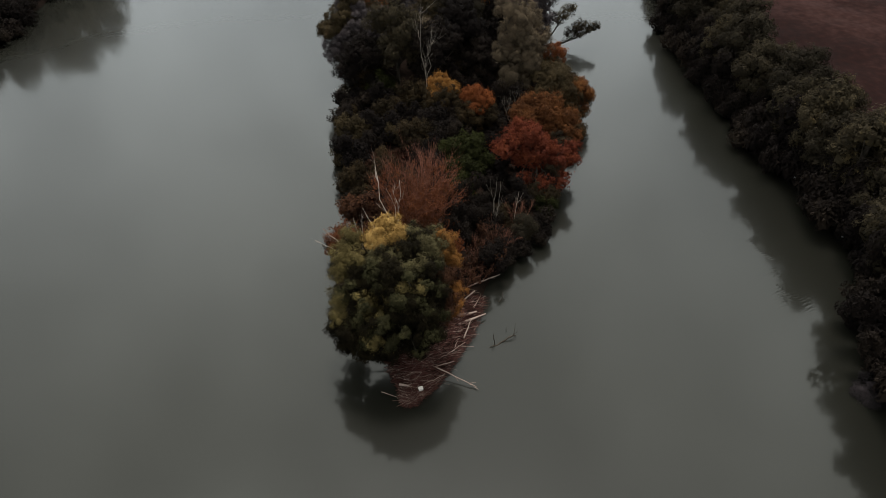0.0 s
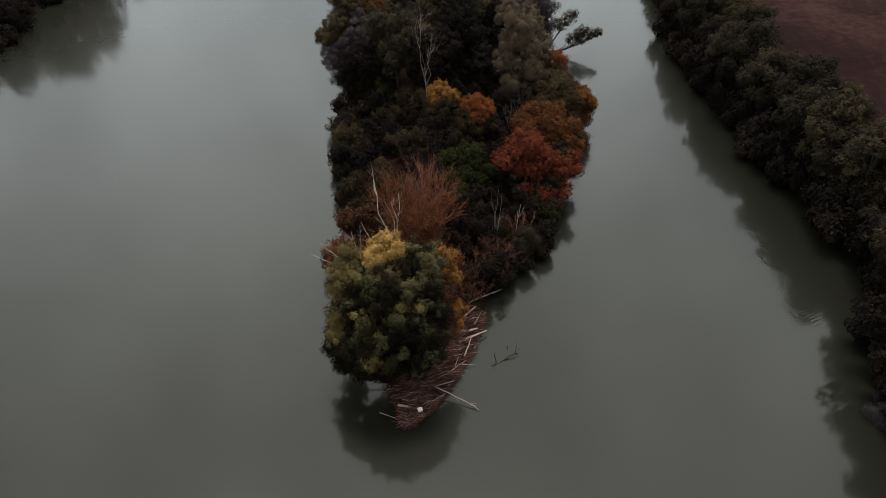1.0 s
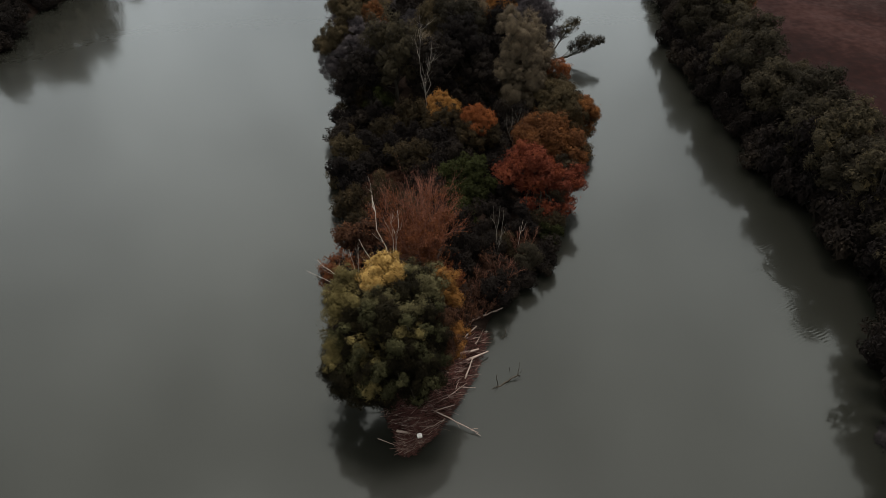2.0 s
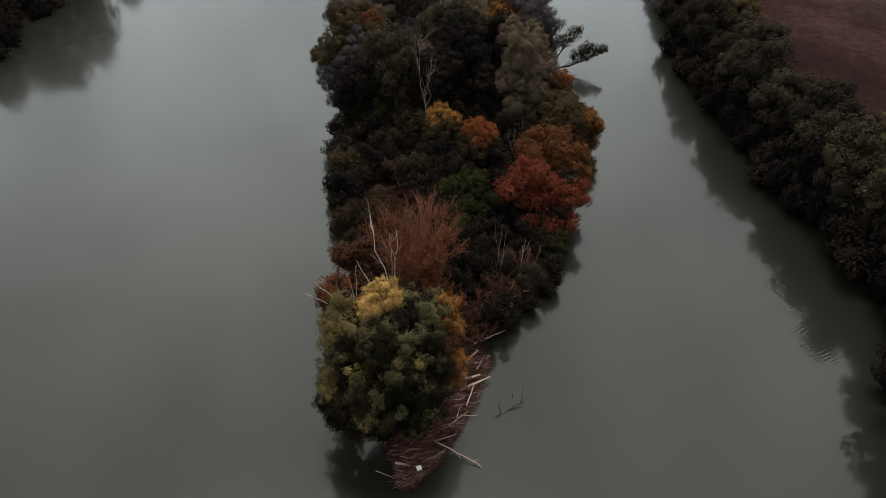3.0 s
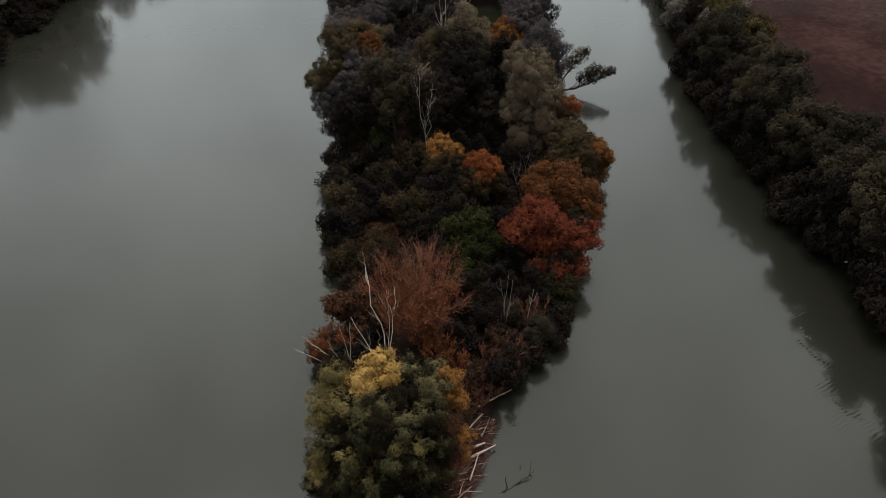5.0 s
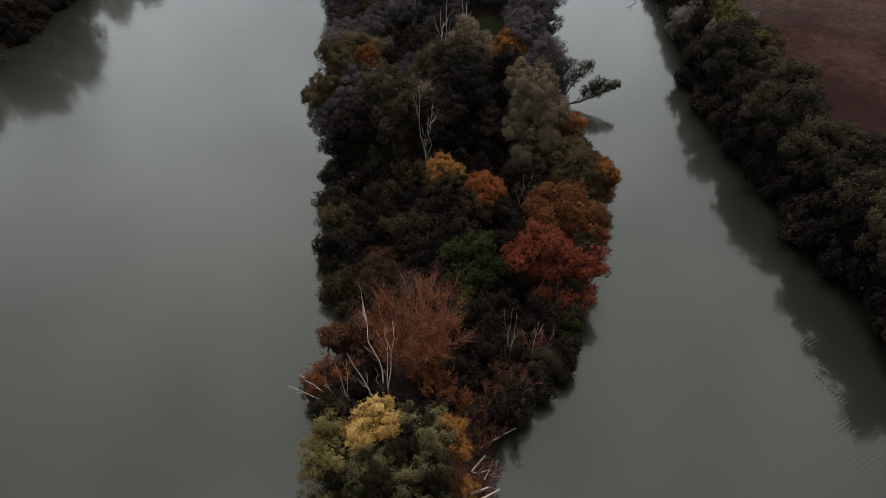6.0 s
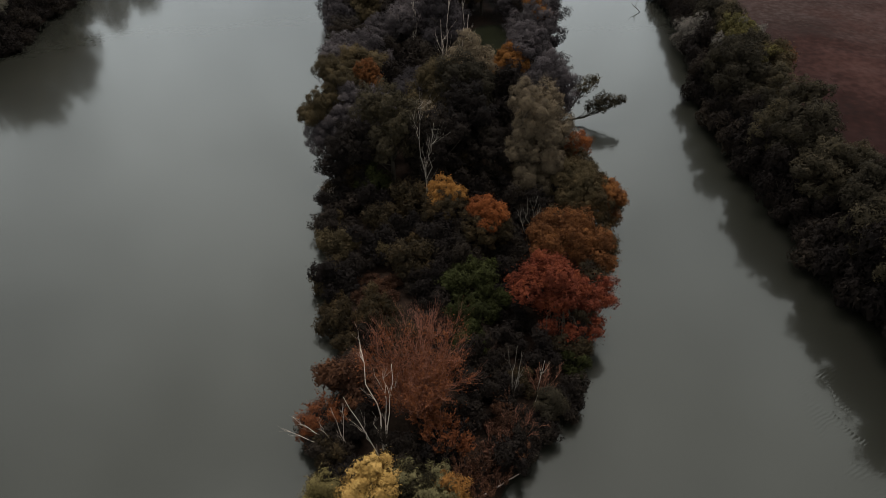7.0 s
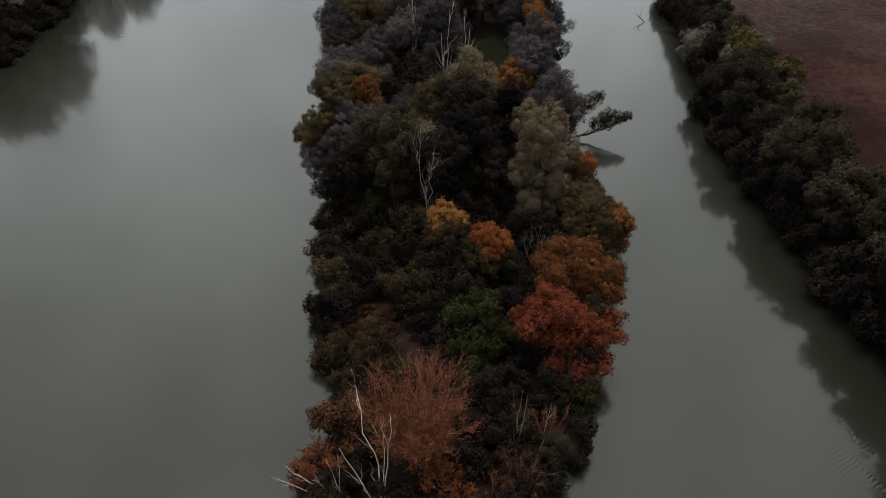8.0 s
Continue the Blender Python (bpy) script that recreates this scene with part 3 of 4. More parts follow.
# lit tops and a shaded front are coloured into the leaves here
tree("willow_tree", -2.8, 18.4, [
    (WILLOWSHADE, willow_body(5), ""),
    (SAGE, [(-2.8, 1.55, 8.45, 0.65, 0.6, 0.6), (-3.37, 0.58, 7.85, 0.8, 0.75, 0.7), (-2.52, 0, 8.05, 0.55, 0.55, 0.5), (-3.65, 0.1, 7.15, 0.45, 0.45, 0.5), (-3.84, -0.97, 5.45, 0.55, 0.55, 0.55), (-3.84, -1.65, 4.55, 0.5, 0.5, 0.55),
            (-0.23, -1.65, 6.85, 0.6, 0.5, 0.6), (-2.04, -1.84, 6.05, 0.6, 0.55, 0.6), (-1.28, -2.62, 5.05, 0.55, 0.5, 0.65), (-1.47, -3.2, 4.05, 0.55, 0.5, 0.6), (1.09, -1.55, 6.85, 0.5, 0.45, 0.5)], "olive outer tufts, paled as if lit"),
    (LITTIPS, willow_tips(8), "front tufts with light put in their green"),
    (SILVER, [(1, 1.94, 8.45, 0.75, 0.7, 0.6), (2.14, 1.16, 7.95, 0.85, 0.8, 0.65), (1.47, 0.68, 8.25, 0.6, 0.55, 0.5), (2.42, 2.04, 8.25, 0.55, 0.55, 0.5), (-0.04, -0.1, 8.35, 0.55, 0.5, 0.45), (0.62, -0.58, 7.85, 0.5, 0.5, 0.45), (1.57, -0.48, 7.65, 0.5, 0.5, 0.5), (-1.28, -0.1, 8.25, 0.5, 0.5, 0.45)], "grey-green top tufts, paled as if lit"),
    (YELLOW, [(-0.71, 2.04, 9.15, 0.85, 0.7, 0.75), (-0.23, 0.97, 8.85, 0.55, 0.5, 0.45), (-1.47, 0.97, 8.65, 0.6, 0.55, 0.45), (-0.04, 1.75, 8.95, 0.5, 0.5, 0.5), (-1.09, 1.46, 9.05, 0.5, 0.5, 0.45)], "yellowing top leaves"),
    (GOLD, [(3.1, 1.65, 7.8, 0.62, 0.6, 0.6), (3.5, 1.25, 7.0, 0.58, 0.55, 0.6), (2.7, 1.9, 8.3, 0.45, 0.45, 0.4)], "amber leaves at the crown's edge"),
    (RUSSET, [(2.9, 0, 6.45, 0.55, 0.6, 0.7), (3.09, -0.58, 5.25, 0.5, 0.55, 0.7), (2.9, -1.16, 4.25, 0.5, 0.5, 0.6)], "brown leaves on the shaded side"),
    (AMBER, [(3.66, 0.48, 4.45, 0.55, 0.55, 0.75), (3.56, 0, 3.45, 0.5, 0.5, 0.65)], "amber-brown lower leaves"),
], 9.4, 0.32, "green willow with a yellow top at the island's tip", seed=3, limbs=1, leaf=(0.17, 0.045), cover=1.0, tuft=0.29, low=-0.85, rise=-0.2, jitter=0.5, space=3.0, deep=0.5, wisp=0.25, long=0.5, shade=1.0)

# ---- red and orange trees on the island ----
tree("maple_tree", 9.1, 39.2, [
    (RED, crown_lobes(15, (-0.7, 0.2, 3.5), (2.1, 2.2, 2.1), 22, 0.72, -0.5, 0.45) + crown_lobes(16, (2.3, -0.5, 2.3), (1.5, 1.6, 1.4), 11, 0.6, -0.5, 0.45) + [(-1.2, -2.6, 1.9, 0.6, 0.6, 0.6), (0.6, -2.8, 1.7, 0.7, 0.6, 0.6), (2.4, -2.4, 1.3, 0.6, 0.6, 0.6)], ""),
    (BROWN, [(-0.4, -3.4, 1.0, 0.9, 0.8, 0.8), (1.2, -3.6, 0.8, 0.8, 0.7, 0.7), (2.9, 1.9, 2.6, 1.0, 1.1, 1.2), (1.7, -1.6, 2.2, 0.6, 0.6, 0.6)], "green-brown lower leaves"),
], 6.4, 0.22, "red-leaved maple by the island's shore", seed=5, tuft=0.25, jitter=0.7, wisp=0.5, deep=0.5, leaf=(0.15, 0.08), cover=0.78, space=2.6)
tree("maple_tree", 10.9, 44.6, [
    (RUST, crown_lobes(17, (-0.6, 0.5, 3.3), (2.2, 1.9, 1.8), 16, 0.85, -0.5) + crown_lobes(18, (1.8, -0.6, 2.7), (1.2, 1.3, 1.5), 7, 0.8, -0.5), ""),
], 5.6, 0.2, "rust-orange maple behind a red one", seed=6, tuft=0.26, jitter=0.7, wisp=0.45, deep=0.52, leaf=(0.16, 0.08), cover=0.9, space=2.5, rise=0.0)
tree("maple_tree", 14.2, 52.8, [
    (OLIVE, crown_lobes(19, (-1.0, 0.8, 2.7), (2.0, 2.3, 1.8), 16, 0.85, -0.5), "olive-green leaves"),
    (RUST, crown_lobes(20, (1.6, 0.3, 2.3), (1.3, 2.1, 1.8), 11, 0.62, -0.6, 0.4), "amber-brown outer leaves"),
    (BROWN, crown_lobes(22, (0.9, -0.2, 2.2), (1.4, 2.3, 1.8), 11, 0.66, -0.6, 0.4), "dull brown-green leaves"),
], 5.6, 0.2, "green and amber-brown tree at the water's edge", seed=7, tuft=0.30, jitter=0.6, wisp=0.25, deep=0.6, leaf=(0.17, 0.085), cover=1.2)
tree("cherry_tree", 14.3, 60.0, [(ORANGE, [(0, 0, 4.0, 1.05, 0.95, 1.1)], ""), (BROWN, [(-0.3, -0.8, 2.2, 1.6, 1.4, 1.6)], "dull lower leaves")],
     5.4, 0.12, "small bright orange tree by a grey willow", seed=12, tuft=0.30, jitter=0.55, wisp=0.2, leaf=(0.16, 0.085), cover=1.1, rise=0.0)
tree("cherry_tree", 1.0, 51.4, [(GOLD, [(-0.2, 0.2, 4.1, 0.95, 0.85, 0.8), (0.9, -0.1, 3.7, 0.7, 0.65, 0.65), (-0.8, -0.4, 3.6, 0.6, 0.6, 0.55)], ""), (BROWN, [(0, -0.5, 2.4, 1.9, 1.6, 1.6)], "dull lower leaves")],
     5.0, 0.13, "small tree with golden-yellow autumn leaves", seed=8, tuft=0.30, jitter=0.55, wisp=0.2, leaf=(0.16, 0.085), cover=1.1, rise=0.0)
tree("cherry_tree", 4.4, 48.0, [(ORANGE, [(-0.4, 0.3, 4.4, 0.95, 0.85, 0.8), (0.7, -0.4, 3.9, 0.85, 0.8, 0.8), (0.1, -0.9, 3.4, 0.7, 0.6, 0.6)], ""), (BROWN, [(0, -0.4, 2.5, 1.8, 1.6, 1.6)], "dull lower leaves")],
     5.4, 0.13, "small tree with orange autumn leaves", seed=9, tuft=0.30, jitter=0.55, wisp=0.2, leaf=(0.16, 0.085), cover=1.1, rise=0.0)
tree("cherry_tree", -6.8, 72.2, [(RUST, [(0, 0, 6.2, 1.1, 1.0, 1.0), (0.5, -0.5, 5.2, 0.9, 0.8, 0.9)], ""), (GREY, [(0, 0.3, 2.9, 1.6, 1.5, 2.2)], "grey-green lower leaves")],
     6.0, 0.14, "narrow tree with a rust-orange top", seed=10, tuft=0.30, jitter=0.55, wisp=0.2, leaf=(0.16, 0.085), cover=1.1, rise=0.0)
tree("cherry_tree", 9.0, 74.2, [(AMBER, [(0, 0, 6.6, 1.3, 1.2, 1.1), (1.2, 0.2, 5.8, 1.1, 1.0, 1.0), (-1.2, 0.1, 5.7, 1.0, 1.0, 1.0)], ""), (BROWN, [(-0.8, -0.4, 3.4, 2.2, 1.8, 2.0)], "dull lower leaves")],
     7.0, 0.16, "broad orange-brown tree among grey willows", seed=11, tuft=0.30, jitter=0.55, wisp=0.2, leaf=(0.16, 0.085), cover=1.1, rise=0.0)


# ---- bare and dead trees ----
def twig_tree(name, x, y, stems, height, spread, thick, material, label, seed, fine=6, upright=0.5, leafy=None, group="", crook=0.035, tips=None):
    """A leafless tree: stems from one foot that fork into many rising twigs."""
    rng = np.random.default_rng(seed)
    ob = thing(name, x, y, height_at(x, y) - 0.05, label, "tree", group)
    twig = []
    for s in range(stems):
        a = s * 2.4 + rng.uniform(-0.4, 0.4)
        out = spread * math.sqrt((s + 0.5) / stems)
        tip = np.array([math.cos(a) * out, math.sin(a) * out, height * rng.uniform(0.72, 1.0) * (1 - 0.25 * (out / max(spread, 0.1)) ** 2)])
        if tips:
            tip = np.array(tips[s], float)
        way = bent(rng, (math.cos(a) * 0.15, math.sin(a) * 0.15, -0.2), tip, 8, crook, 0.0)
        sub, fresh = [], []
        for k in range(fine):
            i = rng.integers(2, 7)
            d = unit(unit(way[i + 1] - way[i]) * upright + on_ball(rng, 1)[0] * 0.55 + np.array([0, 0, 0.25]))
            size = height * rng.uniform(0.12, 0.28)
            w2 = bent(rng, way[i], way[i] + d * size, 6, 0.05, -0.02)
            sub.append(w2)
            for j in range(fine):
                i2 = rng.integers(1, 5)
                d2 = unit(unit(w2[i2 + 1] - w2[i2]) * upright + on_ball(rng, 1)[0] * 0.5 + np.array([0, 0, 0.2]))
                fresh.append(bent(rng, w2[i2], w2[i2] + d2 * size * rng.uniform(0.3, 0.75), 4, 0.05, -0.10))
        twig += fresh
        pieces = [tubes([way], [np.linspace(thick, thick * 0.18, 8) * rng.uniform(0.7, 1.1)], 6), tubes(sub, [np.linspace(thick * 0.32, thick * 0.08, 6)] * len(sub), 3), tubes(fresh, [np.linspace(thick * 0.13, thick * 0.05, 4)] * len(fresh), 3)]
        part("stem", quad_mesh("stem", *join(pieces), True), material, ob)
    if leafy:
        t = np.array(twig).reshape(-1, 3)
        pick = t[rng.random(len(t)) < leafy[1]]
        pick = pick[pick[:, 2] < height * leafy[2]]
        part("foliage", leaf_mesh("foliage", *leaves_at(rng, pick, on_ball(rng, len(pick)), 0.17, 0.11, 0.3)), leafy[0], ob, "last orange leaves")
    return ob


twig_tree("bare_tree", -1.5, 30.5, 52, 8.4, 3.8, 0.031, PINKTWIG, "nearly bare tree with dense reddish twigs", 21, 10, 1.0, (EMBER, 0.55, 0.72))
twig_tree("dead_tree", -3.3, 26.1, 4, 8.0, 1.5, 0.062, PALEWOOD, "bleached dead tree with several thin straight stems", 22, 3, 1.3, tips=[(-1.5, 4.0, 7.5), (0.4, 2.7, 7.0), (0.0, 2.3, 5.6), (-2.5, 2.0, 5.0)], crook=0.016)
twig_tree("dead_tree", -6.0, 27.8, 5, 4.6, 2.0, 0.034, PALEWOOD, "small bleached dead tree leaning over the water", 23, 3, 1.3, tips=[(-3.9, 0.7, 1.9), (-3.1, 0.7, 3.0), (-1.4, 0.0, 2.8), (-0.6, 0.2, 4.4), (0.1, 0.2, 4.8)], crook=0.016)
twig_tree("dead_tree", 4.8, 31.2, 5, 5.4, 0.6, 0.026, GREYWOOD, "cluster of thin pale dead stems", 24, 2, 1.3, tips=[(-0.4, 0.6, 5.2), (0.1, 0.4, 5.4), (0.4, 0.3, 5.0), (-0.1, 0.2, 4.0), (0.6, 0.1, 3.8)], crook=0.016)
twig_tree("dead_tree", 6.2, 31.2, 1, 5.2, 1.2, 0.036, PALEWOOD, "single thin pale dead stem leaning over", 25, 2, 1.2, tips=[(0.6, 0.5, 4.1)], crook=0.016)
twig_tree("dead_tree", -0.8, 52.8, 2, 11.8, 0.9, 0.06, GREYWOOD, "tall grey dead tree with bare forked limbs", 26, 6, 0.9, tips=[(-0.2, 0.3, 11.8), (0.9, 0.6, 9.6)], crook=0.016)
twig_tree("dead_tree", 8.5, 49.0, 6, 5.2, 1.5, 0.026, GREYWOOD, "grey bare sapling with arching twigs", 27, 5, 0.7)
twig_tree("dead_tree", -1.9, 87.0, 2, 13.6, 0.5, 0.075, PALEWOOD, "tall pale dead poplar stems", 28, 4, 1.3, tips=[(0.0, 0.4, 13.6), (0.5, 0.2, 9.6)], crook=0.010)
twig_tree("dead_tree", 2.0, 80.0, 2, 11.6, 1.4, 0.085, PALEWOOD, "pale dead tree with forked bare tops", 29, 4, 1.0, tips=[(0.4, 0.5, 11.6), (-0.5, 0.2, 9.0)], crook=0.016)
twig_tree("dead_tree", 3.9, 81.0, 2, 11.4, 0.8, 0.08, PALEWOOD, "pale dead tree with a thin bare top", 30, 4, 1.0, tips=[(0.2, 0.4, 11.4), (0.9, 0.2, 9.2)], crook=0.016)
twig_tree("dead_tree", -10.2, 56.0, 4, 4.4, 1.2, 0.03, PALEWOOD, "bleached dead sapling at the water's edge", 31, 4, 0.7)
twig_tree("bare_shrub", -0.4, 28.9, 16, 3.6, 1.8, 0.028, PINKTWIG, "reddish shrub with many orange-brown leaves", 36, 7, 0.9, (EMBER, 0.7, 1.0))
twig_tree("bare_shrub", 0.5, 27.3, 14, 3.2, 1.7, 0.028, PINKTWIG, "reddish shrub with hanging orange-brown leaves", 37, 7, 0.9, (EMBER, 0.8, 1.0))
twig_tree("bare_shrub", 5.0, 28.6, 14, 3.0, 1.5, 0.03, PINKTWIG, "reddish leafless shrub near the shore", 32, 6, 0.75, (RUSSET, 0.25, 0.9))
twig_tree("bare_shrub", 3.2, 27.2, 12, 2.6, 1.3, 0.03, PINKTWIG, "reddish leafless shrub beside the driftwood", 33, 6, 0.75, (RUSSET, 0.25, 0.9))
for k, (x, y) in enumerate([(2.0, 24.3), (3.1, 25.4), (4.3, 27.0), (1.2, 25.2)]):
    twig_tree("bare_shrub", x, y, 10, 2.2, 1.3, 0.022, PINKTWIG, "reddish-brown leafless shrub above the driftwood", 140 + k, 6, 0.6, (RUSSET, 0.6, 1.0))
twig_tree("bare_shrub", 7.0, 32.2, 12, 3.0, 1.4, 0.03, PINKTWIG, "reddish leafless shrub with a few leaves", 34, 6, 0.75, (RUSSET, 0.3, 0.9))
twig_tree("bare_shrub", -7.6, 30.2, 14, 3.0, 1.6, 0.03, PINKTWIG, "reddish shrub with last orange leaves at the water", 35, 6, 0.75, (EMBER, 0.75, 1.0))

for k, (x, y, h) in enumerate([(1.6, 25.6, 2.0), (0.3, 24.6, 1.8), (2.6, 26.4, 2.2), (-0.6, 26.6, 2.4), (4.2, 29.8, 2.6), (1.0, 28.0, 2.6)]):
    twig_tree("bare_shrub", x, y, 9, h, 1.3, 0.026, DRIFT, "tangled dark leafless shrub behind the willow", 130 + k, 5, 0.6, (DARK if k % 2 else RUSSET, 0.8, 1.0))

# ---- grey willows over the back of the island ----
rngw = np.random.default_rng(77)


STYLE = dict(limbs=1, boughs=0, leaf=(0.28, 0.090), cover=0.86, low=-0.3, long=0.7, tuft=0.44, shade=1.3, inner=0.3)
GROUP = "willows over the back of the island"
base_willows = []
tree("willow_tree", 9.0, 55.4, [(PALE, [(-0.9, 0.6, 10.5, 0.95, 0.95, 1.0), (0.5, 0.0, 9.3, 1.0, 0.95, 1.05), (-0.7, -0.2, 7.9, 0.95, 0.9, 1.0), (1.4, -0.6, 7.3, 0.95, 0.9, 1.0), (0.2, -1.0, 6.1, 0.95, 0.9, 1.0), (-1.5, -0.6, 5.9, 0.9, 0.9, 1.1), (1.8, -1.0, 4.9, 0.9, 0.9, 1.1), (-0.4, -1.5, 3.9, 0.95, 0.9, 1.1), (0.9, -1.7, 2.9, 0.9, 0.9, 1.0)], "")],
     11.0, 0.22, "pale grey-green willow with rounded puffs", seed=38, leaf=(0.18, 0.055), cover=1.3)
tree("willow_tree", -9.2, 62.8, [(OLIVE, [(-2.3, -0.3, 6.3, 1.3, 1.2, 0.9), (-1.2, 0.3, 7.5, 1.4, 1.3, 1.2), (0.0, 1.7, 9.2, 1.2, 1.2, 1.2), (-0.8, 3.0, 9.5, 1.1, 1.1, 1.0)], "olive outer leaves"),
                                 (GREY, [(0.7, -0.3, 6.0, 1.6, 1.5, 1.8), (-1.4, -1.0, 4.3, 1.4, 1.3, 1.3), (0.6, 1.6, 7.0, 1.6, 1.5, 1.8), (-0.6, 0.8, 3.4, 1.6, 1.6, 1.4)], "")],
     9.8, 0.24, "olive-topped willow leaning out over the water", seed=39, leaf=(0.19, 0.06), cover=1.3, lean=(-0.8, 0.6))
tree("willow_tree", 13.0, 84.0, [(GREY, plume_lobes(48, 10.4, 2.6), ""), (AMBER, [(-0.2, 0.4, 10.0, 0.9, 0.8, 0.7), (0.6, -0.3, 8.4, 0.6, 0.6, 0.8)], "browning top leaves")],
     10.4, 0.24, "tall grey-brown willow with a browning top", seed=48, **STYLE)
spots = [(10.6, 60.0, 9.6, 2.4, PALE, "pale grey-green willow with rounded plumes"), (-6.0, 64.6, 7.4, 2.5, GREY, "grey-green willow behind the leaning one"),
         (-3.8, 58.6, 10.4, 2.5, BANKLEAF, "dark green-grey willow in the thicket"), (3.6, 61.0, 9.4, 2.5, DARK, "very dark green willow in the thicket"), (12.4, 66.0, 10.4, 2.5, GREY, "grey-green willow with upright plumes"),
         (0.4, 66.5, 9.6, 2.3, OLIVE, "olive-green willow with upright plumes")]
for k, (x, y, h, w, mat, lab) in enumerate(spots):
    base_willows.append((x, y, tree("willow_tree", x, y, [(mat, plume_lobes(40 + k, h, w), "")], h, 0.24, lab, group=GROUP, seed=40 + k, **STYLE)))
taken = [(x, y) for x, y, _ in base_willows] + [(9.0, 55.4), (-9.2, 62.8), (-10.0, 60.0), (-6.8, 72.2), (-0.8, 52.8), (-1.9, 87.0), (2.0, 80.0), (3.9, 81.0), (3.2, 77.6), (1.6, 77.4), (-2.0, 83.8), (-1.8, 80.5), (-1.6, 77.4), (14.3, 60.0), (12.8, 59.4), (13.0, 84.0), (13.0, 81.0), (15.6, 73.6), (14.6, 70.4), (16.0, 77.0), (9.0, 74.2), (9.0, 71.4), (9.4, 68.9), (-6.5, 68.6), (-7.4, 70.0), (-6.6, 66.6), (8.5, 68.8), (10.5, 73.0), (7.4, 71.5), (9.5, 66.2)]
for y in np.arange(57.5, 121.0, 4.6):
    l, r = float(np.interp(y, ISLAND_Y, ISLAND_L)), float(np.interp(y, ISLAND_Y, ISLAND_R))
    for x in np.arange(l + 1.4, r - 2.4, 4.5):
        px, py = x + rngw.uniform(-1.0, 1.0) + (1.2 if y > 66 and x < l + 2 else 0.0), y + rngw.uniform(-1.1, 1.1)
        px = min(px, r - 3.5) if y > 80 else px
        if min((px - a) ** 2 + (py - b) ** 2 for a, b in taken) < 7.0:
            continue
        if 78 < py < 103 and 4.5 < px < 13.5:
            continue
        taken.append((px, py))
        pick = base_willows[rngw.choice(6, p=[0.12, 0.52, 0.14, 0.06, 0.14, 0.02] if py > 78 and px < -4 else [0.06, 0.34, 0.22, 0.22, 0.14, 0.02] if py > 80 else [0.45, 0.13, 0.10, 0.06, 0.22, 0.04] if px > 7 else [0.04, 0.08, 0.10, 0.70, 0.06, 0.02] if py < 67 else [0.10, 0.22, 0.20, 0.22, 0.18, 0.08])][2]
        s = rngw.uniform(0.75, 1.18)
        copy_thing(pick, pose(px, py, height_at(px, py) - 0.05, 0, 0, rngw.uniform(0, 360)) @ Matrix.Diagonal((s, s, s * rngw.uniform(0.75, 1.1), 1)))

# ---- the low growth in the middle of the island ----
shrubs = []
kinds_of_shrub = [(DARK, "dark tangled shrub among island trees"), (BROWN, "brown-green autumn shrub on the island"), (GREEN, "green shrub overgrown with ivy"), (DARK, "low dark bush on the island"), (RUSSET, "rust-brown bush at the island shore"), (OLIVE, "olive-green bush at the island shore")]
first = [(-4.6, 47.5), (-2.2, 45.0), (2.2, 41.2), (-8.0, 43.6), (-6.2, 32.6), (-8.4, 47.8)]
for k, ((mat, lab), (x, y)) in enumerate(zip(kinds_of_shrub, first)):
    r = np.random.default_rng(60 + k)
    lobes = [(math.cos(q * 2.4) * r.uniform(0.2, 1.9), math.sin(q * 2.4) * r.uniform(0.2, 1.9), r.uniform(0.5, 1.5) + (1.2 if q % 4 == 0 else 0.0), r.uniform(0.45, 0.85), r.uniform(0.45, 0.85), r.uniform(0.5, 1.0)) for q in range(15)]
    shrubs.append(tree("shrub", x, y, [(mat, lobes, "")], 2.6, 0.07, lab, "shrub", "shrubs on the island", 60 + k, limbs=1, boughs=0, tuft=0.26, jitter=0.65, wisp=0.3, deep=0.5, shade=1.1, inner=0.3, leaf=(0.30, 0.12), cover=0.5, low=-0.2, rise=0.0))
used = list(first) + [(-3.2, 19.2), (-3.2, 17.6), (9.0, 38.8), (11.3, 44.6), (13.7, 53.2), (1.0, 51.4), (4.4, 48.0), (-1.7, 30.9), (9, 36.5), (-1, 32.5), (-2, 29)]
rngs = np.random.default_rng(88)
for y in np.arange(20.5, 58.0, 2.3):
    l, r = float(np.interp(y, ISLAND_Y, ISLAND_L)), float(np.interp(y, ISLAND_Y, ISLAND_R))
    for x in np.arange(l + 0.4, r - 0.2, 2.3):
        px, py = x + rngs.uniform(-0.8, 0.8), y + rngs.uniform(-0.8, 0.8)
        near = min((px - a) ** 2 + (py - b) ** 2 for a, b in used)
        if near < 2.7 or (py < 25.5 and px > -1.0) or (-7.2 < px < -2.8 and 40.6 < py < 44.6):
            continue
        used.append((px, py))
        p = [0.42, 0.19, 0.05, 0.34, 0.0, 0.0]
        if 0 < px < 5 and 35 < py < 45:
            p = [0.12, 0.05, 0.7, 0.13, 0.0, 0.0]
        elif py < 33 and px > 1:
            p = [0.28, 0.26, 0.0, 0.30, 0.16, 0.0]
        s = rngs.uniform(0.6, 1.0) * (1.05 if py > 46 else 0.8)
        pick = shrubs[rngs.choice(6, p=p)]
        copy_thing(pick, pose(px, py, height_at(px, py) - 0.05, 0, 0, rngs.uniform(0, 360)) @ Matrix.Diagonal((s, s, s * rngs.uniform(0.8, 1.3), 1)))
